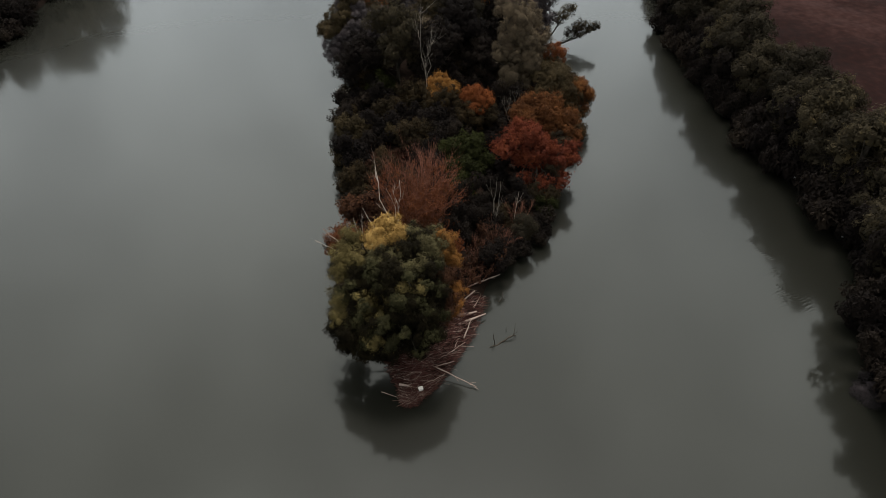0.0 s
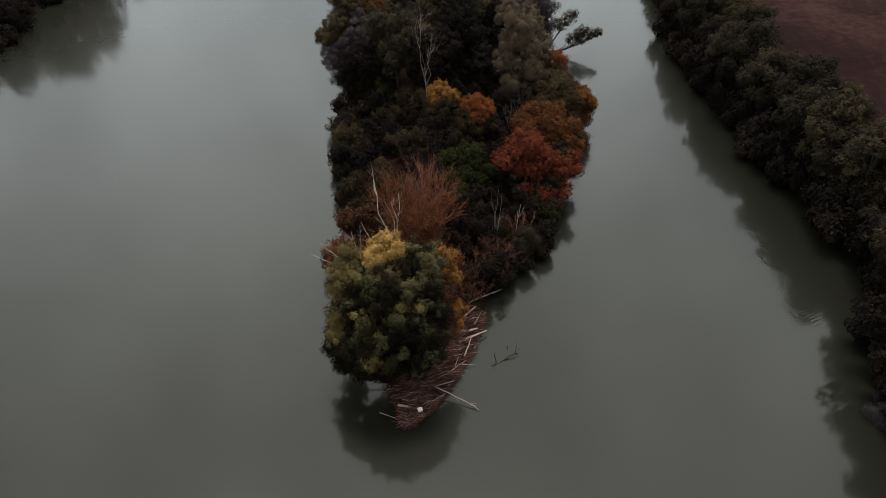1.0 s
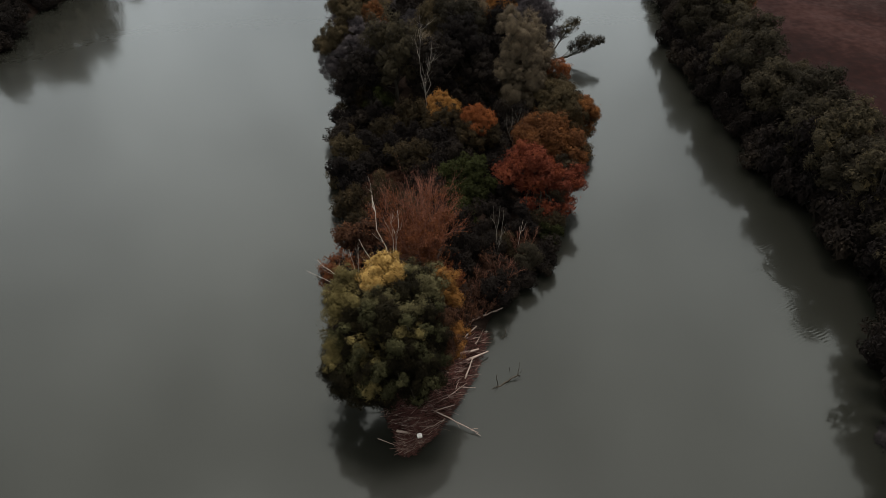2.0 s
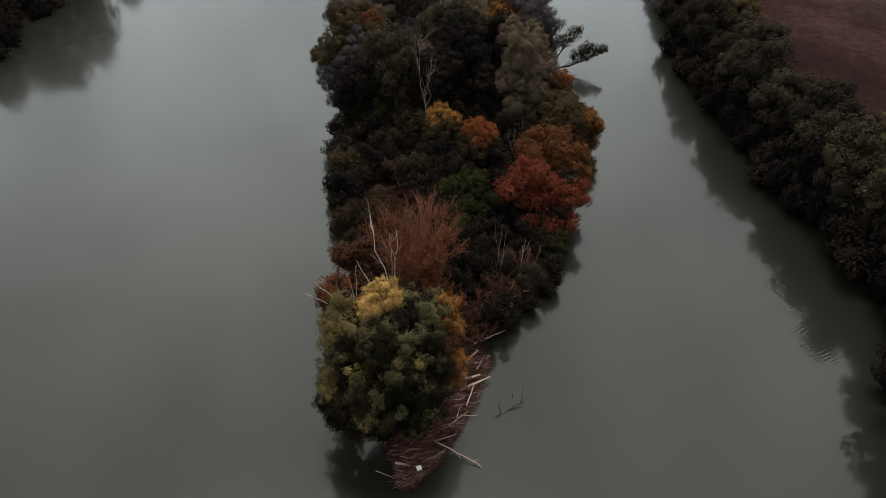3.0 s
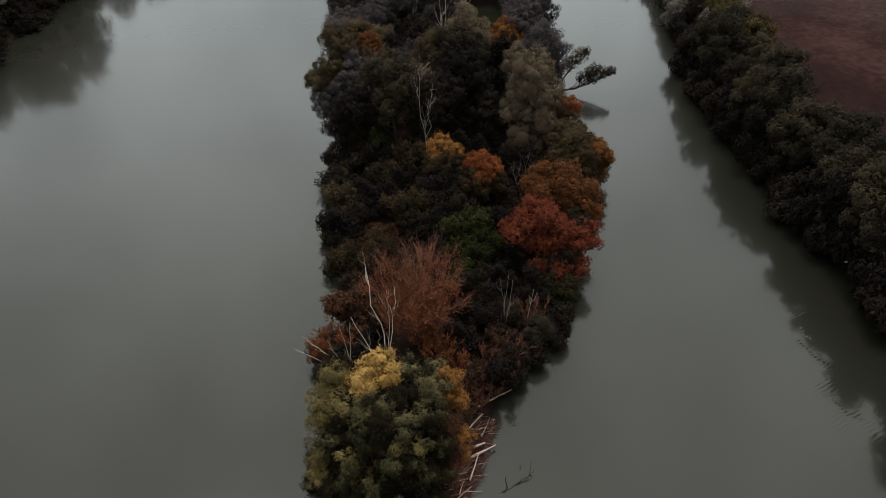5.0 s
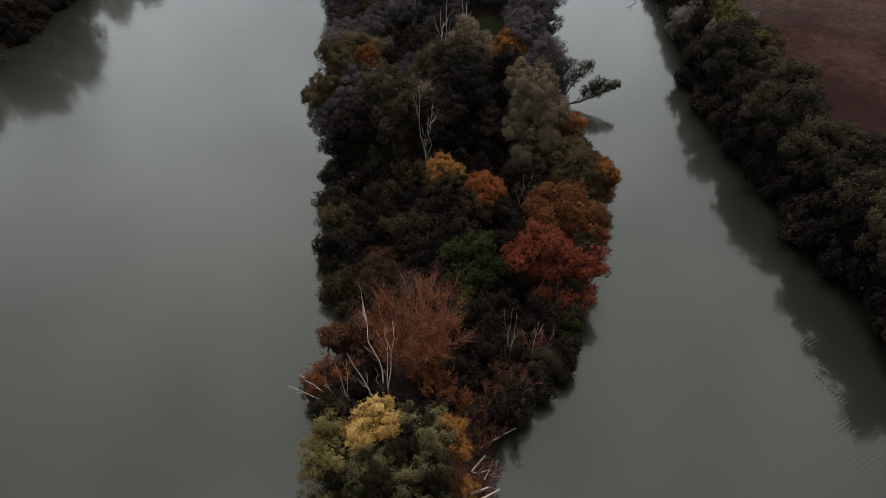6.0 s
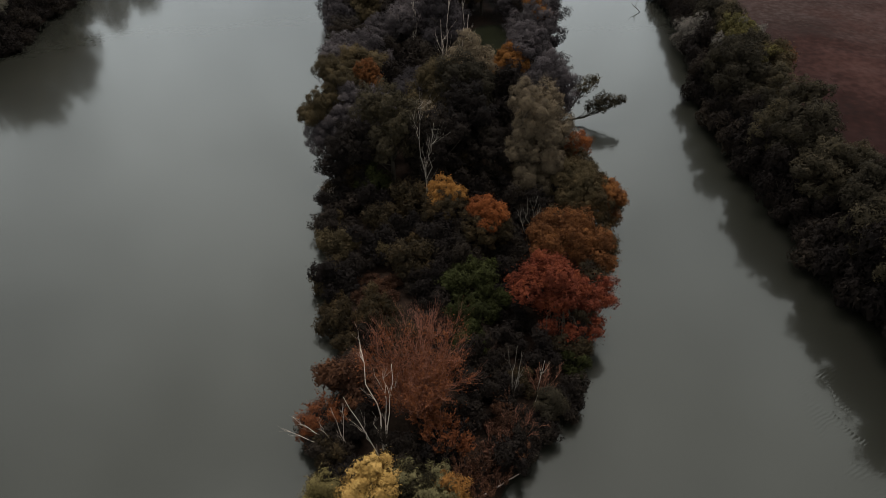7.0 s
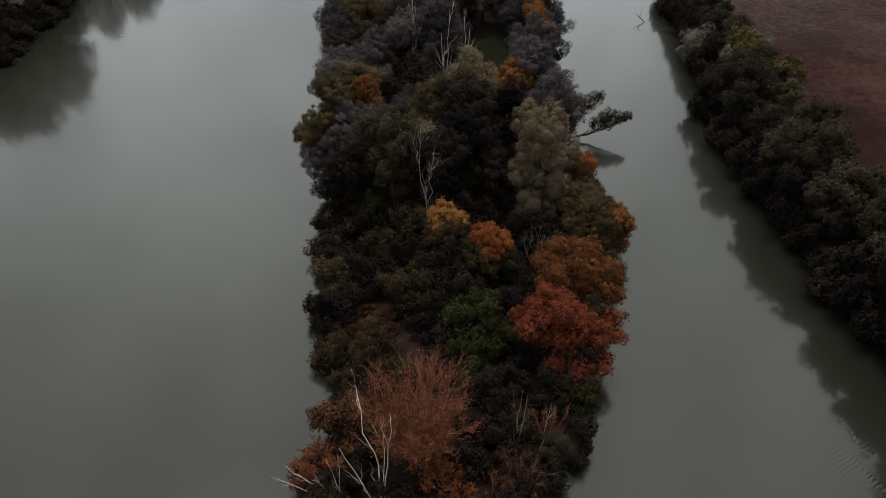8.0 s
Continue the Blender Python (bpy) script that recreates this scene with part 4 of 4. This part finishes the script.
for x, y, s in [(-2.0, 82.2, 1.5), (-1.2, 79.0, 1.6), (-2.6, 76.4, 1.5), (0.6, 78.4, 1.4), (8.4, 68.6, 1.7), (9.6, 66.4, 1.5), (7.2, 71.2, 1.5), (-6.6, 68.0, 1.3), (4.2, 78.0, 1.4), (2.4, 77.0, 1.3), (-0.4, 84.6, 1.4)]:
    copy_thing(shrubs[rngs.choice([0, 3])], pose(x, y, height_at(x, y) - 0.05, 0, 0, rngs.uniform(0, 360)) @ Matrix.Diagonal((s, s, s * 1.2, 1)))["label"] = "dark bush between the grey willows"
for x, y in [(-6.4, 43.9), (-5.2, 44.2), (-4.2, 43.4), (-3.3, 43.8), (-6.0, 42.3), (-4.9, 42.4), (-3.6, 42.0), (-5.4, 41.2)]:
    s = rngs.uniform(0.30, 0.45)
    copy_thing(shrubs[4], pose(x, y, height_at(x, y) - 0.05, 0, 0, rngs.uniform(0, 360)) @ Matrix.Diagonal((s, s, s * 0.8, 1)))["label"] = "low rust-brown bush in a clearing"
tree("shrub", 6.9, 30.5, [(BANKLEAF, [(0.2, 0, 1.5, 0.65, 0.65, 0.6), (0.5, -0.4, 1.0, 0.5, 0.5, 0.5)], "")], 2.0, 0.06, "grey-green rounded willow bush at the shore", "shrub", seed=70, leaf=(0.15, 0.06), cover=1.4)

tree("shrub", -7.9, 29.7, [(EMBER, [(0, 0, 1.4, 0.85, 0.75, 0.75), (0.8, 0.5, 1.1, 0.7, 0.7, 0.65), (-0.5, -0.6, 0.8, 0.6, 0.6, 0.55)], "")], 1.8, 0.05, "orange-brown bush at the water's edge", "shrub", seed=72, leaf=(0.15, 0.07), cover=1.1)

# ---- the leaning tree over the channel ----
lean = thing("leaning_tree", 15.6, 73.6, height_at(15.6, 73.6) - 0.05, "dark tree leaning far out over the water", "tree")
rngl = np.random.default_rng(5)
limb1 = bent(rngl, (0, 0, 0), (6.9, 0.1, 2.4), 9, 0.012, -0.04)
limb2 = bent(rngl, (0, 0.3, 0.2), (4.3, 0.5, 5.5), 9, 0.02, 0.06)
part("trunk", quad_mesh("trunk", *tubes([limb1, limb2], [np.linspace(0.15, 0.02, 9), np.linspace(0.12, 0.012, 9)], 6), True), BARK, lean)
for way, tufts in ((limb1, [(3.2, 0.0, 1.7, 0.42), (4.0, 0.1, 2.3, 0.62), (4.3, -0.4, 1.9, 0.45), (4.8, 0.1, 2.7, 0.58), (5.3, -0.2, 2.3, 0.48), (5.9, 0.1, 2.6, 0.46), (6.5, 0.1, 2.55, 0.36), (7.0, 0.1, 2.6, 0.26)]),
                   (limb2, [(1.7, 0.4, 3.5, 0.6), (2.4, 0.4, 4.2, 0.6), (3.0, 0.5, 4.7, 0.42), (3.6, 0.5, 5.0, 0.3)])):
    sprigs = [bent(rngl, way[2 + k % 6], np.array([x, y, z]) + rngl.normal(0, 0.2, 3) + np.array([0.2, 0, 0.2]), 5, 0.04, -0.04) for x, y, z, _ in tufts for k in range(5)]
    part("branchwork", quad_mesh("branchwork", *tubes(sprigs, [np.linspace(0.03, 0.008, 5)] * len(sprigs), 4)), BARK, lean)
    part("crown", leaf_mesh("crown", *leaf_crown(len(tufts), [(x, y, z, r * 1.1, r, r) for x, y, z, r in tufts], leaf=(0.22, 0.06), tuft=0.26, long=1.1, cover=0.6, inner=0.15)), BANKLEAF, lean)

# ---- trees along the right bank ----
bank_bases = []
rngb = np.random.default_rng(99)
BANKSTYLE = dict(limbs=1, boughs=0, tuft=0.42, jitter=0.5, wisp=0.25, deep=0.55, leaf=(0.31, 0.12), cover=0.72, low=-0.1, shade=1.15, inner=0.3)
for k, (x, y, h, w) in enumerate([(35.6, 57.5, 9.2, 3.0), (36.8, 61.4, 8.2, 2.9), (36.8, 47.0, 9.0, 2.9), (35.4, 72.4, 9.6, 2.8)]):
    bank_bases.append(tree("bank_tree", x, y, [(BANKLEAF, willow_lobes(120 + k, h, w), "")], h, 0.28, "dark green broadleaf tree on the river bank", group="trees along the river bank", seed=120 + k, **BANKSTYLE))
tree("bank_tree", 38.3, 95.4, [(ASH, plume_lobes(130, 6.6, 2.7), "")], 6.6, 0.2, "pale grey-green willow on the river bank", group="trees along the river bank", seed=130, **BANKSTYLE)
tree("bank_tree", 40.5, 86.8, [(SALLOW, willow_lobes(131, 5.0, 2.6), ""), (ASH, [(2.5, 0.3, 3.3, 0.7, 0.7, 0.9), (-2.9, -1.0, 2.5, 0.6, 0.6, 0.8), (0.1, -0.1, 4.9, 0.6, 0.6, 0.4)], "whitish outer sprays")], 5.0, 0.2, "yellow-green tree with whitish tips on the bank", group="trees along the river bank", seed=131, **BANKSTYLE)
tree("bank_tree", 39.2, 75.0, [(OLIVE, willow_lobes(132, 5.8, 2.8), ""), (SALLOW, [(0.0, -0.3, 5.6, 1.1, 0.9, 0.5), (-1.4, -0.6, 4.7, 0.8, 0.8, 0.6)], "yellow-olive top leaves"), (RUST, [(1.3, 0.4, 5.3, 0.8, 0.7, 0.5), (2.2, 0.0, 4.5, 0.7, 0.7, 0.6)], "browning top leaves")], 5.8, 0.2, "olive-green tree with a browning top", group="trees along the river bank", seed=132, **BANKSTYLE)
bank_used = [(35.6, 57.5), (36.8, 61.4), (36.8, 47.0), (35.4, 72.4), (35.8, 77.6), (38.3, 95.4), (38.6, 92.8), (39.0, 80.9), (42.2, 88.0), (42.0, 90.2), (40.2, 90.0), (40.5, 86.8), (39.2, 75.0), (39.4, 83.4), (41.8, 83.2), (38.4, 86.2), (36.8, 88.4), (38.6, 72.8)]
for y in np.arange(2.0, 128.0, 3.9):
    for row in ((0.8, 2.8) if y > 66 else (0.8, 3.1) if y > 34 else (0.8, 4.1)):
        px, py = float(right_shore(y)) + row + rngb.uniform(-0.6, 0.6), y + rngb.uniform(-1.1, 1.1)
        if min((px - a) ** 2 + (py - b) ** 2 for a, b in bank_used) < 4.4:
            continue
        bank_used.append((px, py))
        s = rngb.uniform(0.70, 1.08) * (1.15 if py < 26 else (0.97 if row < 1 or py < 34 else 0.82) if py < 64 else (0.62 if row < 1 else 0.84) if py < 70 else 0.84 if py < 97 else 0.62)
        copy_thing(bank_bases[rngb.integers(0, 4)], pose(px, py, height_at(px, py) - 0.05, 0, 0, rngb.uniform(0, 360)) @ Matrix.Diagonal((s, s, s * rngb.uniform(0.9, 1.12), 1)))
copy_thing(bank_bases[1], pose(35.8, 77.6, height_at(35.8, 77.6) - 0.05, 0, 0, 75) @ Matrix.Diagonal((0.95, 0.95, 1.02, 1)))
copy_thing(bank_bases[2], pose(38.6, 80.8, height_at(38.6, 80.8) - 0.05, 0, 0, 140) @ Matrix.Diagonal((0.74, 0.74, 0.58, 1)))
# bank-edge growth; its dark leaves stand in for shade on the riverside
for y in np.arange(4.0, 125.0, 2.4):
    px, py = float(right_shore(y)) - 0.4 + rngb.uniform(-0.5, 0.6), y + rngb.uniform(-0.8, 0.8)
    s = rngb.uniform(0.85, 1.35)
    copy_thing(shrubs[(0, 3, 0, 3)[rngb.integers(0, 4)]], pose(px, py, max(0.0, height_at(px, py)) - 0.1, 0, 0, rngb.uniform(0, 360)) @ Matrix.Diagonal((s, s, s * rngb.uniform(1.0, 1.7), 1)))["label"] = "dark shrub added over the river bank to deepen its shade"
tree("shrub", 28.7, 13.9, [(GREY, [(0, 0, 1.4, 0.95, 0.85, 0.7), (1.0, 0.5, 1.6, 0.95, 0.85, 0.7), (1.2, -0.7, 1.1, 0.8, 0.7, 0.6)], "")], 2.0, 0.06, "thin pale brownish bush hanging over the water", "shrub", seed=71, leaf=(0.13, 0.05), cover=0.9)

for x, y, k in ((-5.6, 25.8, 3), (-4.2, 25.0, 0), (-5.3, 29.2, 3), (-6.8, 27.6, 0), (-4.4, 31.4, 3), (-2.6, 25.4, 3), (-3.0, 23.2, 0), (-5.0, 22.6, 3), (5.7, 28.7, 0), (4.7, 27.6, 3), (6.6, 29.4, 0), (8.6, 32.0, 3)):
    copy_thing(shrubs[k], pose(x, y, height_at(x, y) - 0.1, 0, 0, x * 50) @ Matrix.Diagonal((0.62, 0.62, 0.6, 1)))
# extra shrubs that block sky glinting in the water through the bank trees
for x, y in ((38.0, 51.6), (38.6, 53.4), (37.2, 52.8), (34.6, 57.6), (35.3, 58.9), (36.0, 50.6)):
    copy_thing(shrubs[3], pose(x, y, height_at(x, y) - 0.1, 0, 0, x * 70))["label"] = "added shrub blocking a sky glint under bank trees"
for x, y, q in ((-9.3, 50.2, 0.62), (-8.9, 44.6, 0.7), (-4.6, 46.6, 0.55), (-9.0, 52.4, 0.5)):
    copy_thing(shrubs[5], pose(x, y, height_at(x, y) - 0.1, 0, 0, x * 60) @ Matrix.Diagonal((q, q, q * 1.3, 1)))
# another extra one, covering the same glint at the waterline
copy_thing(shrubs[0], pose(36.3, 48.8, height_at(36.3, 48.8) - 0.1, 0, 0, 40))["label"] = "dark shrub added over the river bank to deepen its shade"

# ---- trees along the left bank ----
left_bases = []
rngf = np.random.default_rng(101)
for k, (x, y, h, w) in enumerate([(-67.0, 126.0, 18.0, 5.0), (-69.0, 116.0, 19.0, 5.2), (-67.0, 168.0, 16.0, 5.0)]):
    left_bases.append(tree("bank_tree", x, y, [(HOARY, willow_lobes(140 + k, h, w), "")], h, 0.4, "tall half-bare grey-green tree on the far bank", group="trees along the far bank", seed=140 + k, limbs=1, boughs=0, tuft=0.9, leaf=(0.62, 0.22), cover=0.42, low=-0.9, inner=0.03))
left_used = [(-67.0, 126.0), (-69.0, 116.0), (-67.0, 168.0)]
for y in np.arange(62.0, 215.0, 5.4):
    for row in (3.5, 8.5):
        px, py = float(left_shore(y)) - row + rngf.uniform(-1, 1), y + rngf.uniform(-2, 2)
        if min((px - a) ** 2 + (py - b) ** 2 for a, b in left_used) < 20:
            continue
        left_used.append((px, py))
        s = rngf.uniform(0.85, 1.1) * float(np.interp(py, [60, 84, 94, 100, 110, 120, 132, 138, 146, 154, 215], [0.35, 0.42, 0.68, 0.82, 0.96, 1.05, 1.0, 0.55, 0.5, 0.9, 0.95])) * (0.45 if row < 5 else 1.0)
        copy_thing(left_bases[rngf.integers(0, 3)], pose(px, py, height_at(px, py) - 0.05, 0, 0, rngf.uniform(0, 360)) @ Matrix.Diagonal((s, s, s, 1)))

for y in np.arange(72.0, 150.0, 3.0):
    for row in (0.4, 2.8):
        px, py = float(left_shore(y)) - row + rngf.uniform(-0.8, 0.8), y + rngf.uniform(-1, 1)
        s = rngf.uniform(0.7, 1.2)
        copy_thing(shrubs[(0, 3)[rngf.integers(0, 2)]], pose(px, py, height_at(px, py) - 0.1, 0, 0, rngf.uniform(0, 360)) @ Matrix.Diagonal((s, s, s, 1)))["label"] = "dark shrub under the far bank's trees"

# ---- driftwood at the island's tip ----
rngd = np.random.default_rng(11)


def log(ends, thick, z0=0.35, z1=0.35, material=None, label="bleached driftwood log lying on the debris", name="driftwood_log", wob=0.010, forks=0):
    """A bare log or branch between two places, with short forks near its thin end."""
    (x0, y0), (x1, y1) = ends
    way = bent(rngd, (0, 0, 0), (x1 - x0, y1 - y0, z1 - z0), 7, wob)
    pieces = [tubes([way], [np.linspace(thick * 0.85, thick * 0.4, 7) * rngd.uniform(0.85, 1.15, 7)], 6)]
    size = float(np.linalg.norm(way[-1]))
    for _ in range(forks):
        i = rngd.integers(3, 6)
        d = unit(unit(way[i + 1] - way[i]) + rngd.normal(0, 0.45, 3) * np.array([1, 1, 0.35]))
        pieces.append(tubes([bent(rngd, way[i], way[i] + d * size * rngd.uniform(0.12, 0.25), 7, 0.04)], [np.linspace(thick * 0.5, thick * 0.2, 7)], 6))
    ob = new(name, quad_mesh(name, *join(pieces), True))
    ob.data.materials.append(material or LOGWOOD)
    ob.location = (x0, y0, z0)
    return tagged(ob, label, "driftwood", "driftwood on the island tip")


log(((-3.0, 15.2), (-1.7, 14.9)), 0.12, 0.62, 0.55)
log(((0.6, 21.6), (2.7, 24.1)), 0.13, 0.9, 0.8, forks=1)
log(((0.8, 21.1), (2.7, 22.0)), 0.17, 0.85, 0.6)
log(((1.2, 20.6), (3.4, 22.0)), 0.13, 0.65, 0.35)
THIN = "thin bleached branch lying on the debris"
for ends, thick, z0, z1, forks in [
    (((-3.2, 18.0), (-0.6, 16.7)), 0.07, 0.75, 0.6, 0), (((-0.6, 16.7), (2.2, 15.2)), 0.06, 0.6, 0.15, 3), (((-0.5, 16.7), (0.8, 17.2)), 0.05, 0.6, 0.5, 0),
    (((-1.4, 15.2), (0.1, 16.1)), 0.04, 0.55, 0.4, 2), (((1.6, 19.5), (2.3, 21.3)), 0.07, 0.4, 0.6, 0), (((2.2, 24.5), (4.9, 26.4)), 0.08, 0.9, 0.4, 2),
    (((1.7, 22.6), (2.9, 23.3)), 0.04, 0.8, 0.5, 2), (((-0.1, 19.9), (1.0, 20.1)), 0.05, 0.6, 0.5, 0), (((-4.2, 15.0), (-3.1, 14.4)), 0.035, 0.12, 0.25, 1),
    (((-2.3, 14.2), (-1.3, 14.6)), 0.035, 0.25, 0.3, 0), (((-1.0, 18.3), (-0.2, 18.1)), 0.05, 0.75, 0.7, 0), (((-2.7, 15.6), (-2.0, 15.5)), 0.04, 0.65, 0.6, 0),
    (((2.5, 22.6), (2.9, 23.2)), 0.04, 0.5, 0.6, 0), (((-2.0, 17.0), (-0.9, 17.8)), 0.035, 0.7, 0.7, 1), (((-0.3, 17.4), (0.9, 18.3)), 0.035, 0.6, 0.45, 1),
    (((0.6, 18.1), (1.7, 19.1)), 0.03, 0.5, 0.4, 1), (((0.9, 18.5), (1.2, 19.4)), 0.03, 0.5, 0.5, 0), (((1.4, 18.8), (2.3, 18.9)), 0.028, 0.3, 0.1, 1)]:
    log(ends, thick, z0, z1, label=THIN, wob=0.012, forks=forks)


def mat_spot():
    """A random place on the heap of debris at the tip and along its right flank."""
    while True:
        y = rngd.uniform(13.8, 24.0)
        l, r = float(np.interp(y, ISLAND_Y, ISLAND_L)), float(np.interp(y, ISLAND_Y, ISLAND_R))
        x = rngd.uniform(max(l, -4.2), r + 0.1)
        if y < 18.4 or x > r - (1.9 if y < 21.5 else 1.2):
            return x, y, r - x


# sticks that can be told apart, each on its own
stick_meshes = []
for k in range(14):
    size, thick = rngd.uniform(0.4, 1.6), rngd.uniform(0.007, 0.017)
    stick_meshes.append(quad_mesh("stick", *tubes([bent(rngd, (-size / 2, 0, 0), (size / 2, 0, 0), 6, 0.010)], [np.linspace(thick, thick * 0.5, 6)], 4)))
    stick_meshes[-1].materials.append((DRIFT, REDSTICK, LOGWOOD, REDSTICK, DRIFT)[k % 5])
for k in range(150):
    x, y, edge = mat_spot()
    ob = new("stick", stick_meshes[k % 14])
    ob.matrix_basis = pose(x, y, max(0.1, height_at(x, y)) + rngd.uniform(0.12, 0.34), rngd.uniform(-8, 8), rngd.uniform(-9, 9), rngd.normal(10, 24))
    tagged(ob, "weathered stick washed up on the island", "stick", "sticks washed up on the tip")

# the matted small twigs and reeds under them
paths, radii = [], []
for k in range(5200):
    x, y, edge = mat_spot()
    a, size = rngd.normal(0.2, 0.8), rngd.uniform(0.2, 0.7)
    z = max(0.02, height_at(x, y)) + rngd.uniform(0.0, 0.28)
    d = np.array([math.cos(a), math.sin(a), rngd.normal(0, 0.12)]) * size / 2
    paths.append(bent(rngd, np.array([x, y, z]) - d, np.array([x, y, z]) + d, 3, 0.03))
    radii.append(np.linspace(1.0, 0.6, 3) * rngd.uniform(0.007, 0.017))
litter = new("debris_mat", quad_mesh("debris_mat", *tubes(paths, radii, 3)))
litter.data.materials.append(REDSTICK)
tagged(litter, "matted reddish twigs and reeds washed ashore", "debris", kind="stuff")

# paler straws scattered over them
paths, radii = [], []
for k in range(260):
    x, y, edge = mat_spot()
    a, size = rngd.normal(0.2, 0.7), rngd.uniform(0.2, 0.8)
    z = max(0.04, height_at(x, y)) + rngd.uniform(0.20, 0.34)
    d = np.array([math.cos(a), math.sin(a), rngd.normal(0, 0.10)]) * size / 2
    paths.append(bent(rngd, np.array([x, y, z]) - d, np.array([x, y, z]) + d, 3, 0.02))
    radii.append(np.linspace(1.0, 0.6, 3) * rngd.uniform(0.006, 0.012))
straw = new("debris_straw", quad_mesh("debris_straw", *tubes(paths, radii, 3)))
straw.data.materials.append(LOGWOOD)
tagged(straw, "pale straws scattered over the washed-up twigs", "debris", kind="stuff")

# a pale block at the log's end
WHITE = soil_material("scuffed_white_foam", [(0.3, (0.42, 0.37, 0.34)), (0.6, (0.66, 0.61, 0.58))], 2.0, 14.0, 0.3)
bm = bmesh.new()
bmesh.ops.create_cube(bm, size=1.0)
bmesh.ops.scale(bm, vec=(0.30, 0.24, 0.22), verts=bm.verts)
bmesh.ops.bevel(bm, geom=list(bm.edges), offset=0.02, segments=1, affect="EDGES")
for v in bm.verts:
    v.co.x *= 1.0 + 0.35 * v.co.z
    v.co += Vector((0.02 * math.sin(v.co.y * 31), 0.02 * math.sin(v.co.x * 27), 0))
me = bpy.data.meshes.new("foam_block")
bm.to_mesh(me)
bm.free()
me.materials.append(WHITE)
block = new("foam_block", me)
block.matrix_basis = pose(-1.55, 14.75, 0.66, 8, -6, 15)
tagged(block, "scuffed white foam block lying on the driftwood", "block")

# ---- branches standing out of the water beside the tip ----
for name, x, y, ways, lab in [
    ("sunken_branch", 3.7, 19.0, [((0, 0, -0.02), (1.5, 0.8, 0.22), 0.14), ((0.15, 0.05, -0.1), (0.05, 0.35, 1.0), 0.08), ((1.3, 0.6, 0.2), (1.95, 1.1, 0.5), 0.05), ((0, 0, 0.1), (-0.6, -0.3, -0.15), 0.06), ((0.7, 0.3, 0.1), (1.2, 0.75, 0.4), 0.03)], "dark sunken branch rising from the water"),
    ("sunken_branch", 5.3, 20.0, [((0, 0, -0.2), (0.12, 0.45, 0.9), 0.05), ((-0.55, 0.4, -0.2), (-0.5, 0.5, 0.35), 0.06), ((0, 0, 0), (0.2, -0.15, 0.12), 0.07)], "small dark stub and twig standing in water"),
    ("sunken_branch", 4.7, 23.7, [((0, 0, -0.15), (0.2, 0.5, 0.45), 0.045), ((0, 0, 0.02), (-1.5, -0.4, -0.06), 0.05), ((-0.05, 0, 0), (0.5, 0.1, 0.15), 0.03)], "broken brown branch half under water"),
    ("sunken_branch", 35.4, 112.0, [((0, 0, -0.2), (-1.6, 0.5, 1.4), 0.14), ((-0.7, 0.2, 0.4), (-1.2, -1.2, 1.2), 0.08), ((-1.0, 0.3, 0.8), (-0.4, 1.0, 1.9), 0.07)], "dark snag standing in the far channel"),
    ("sunken_branch", -60.6, 97.0, [((0, 0, -0.1), (3.2, 0.9, 0.7), 0.12), ((1.4, 0.4, 0.3), (2.4, 1.4, 0.9), 0.06)], "pale branch lying over the far shore")]:
    paths = [bent(rngd, a, c, 6, 0.04) for a, c, _ in ways]
    ob = new(name, quad_mesh(name, *tubes(paths, [np.linspace(t * 0.55, t * 0.2, 6) for *_, t in ways], 6), True))
    ob.data.materials.append(SODDEN)
    ob.location = (x, y, 0)
    tagged(ob, lab, "branch")
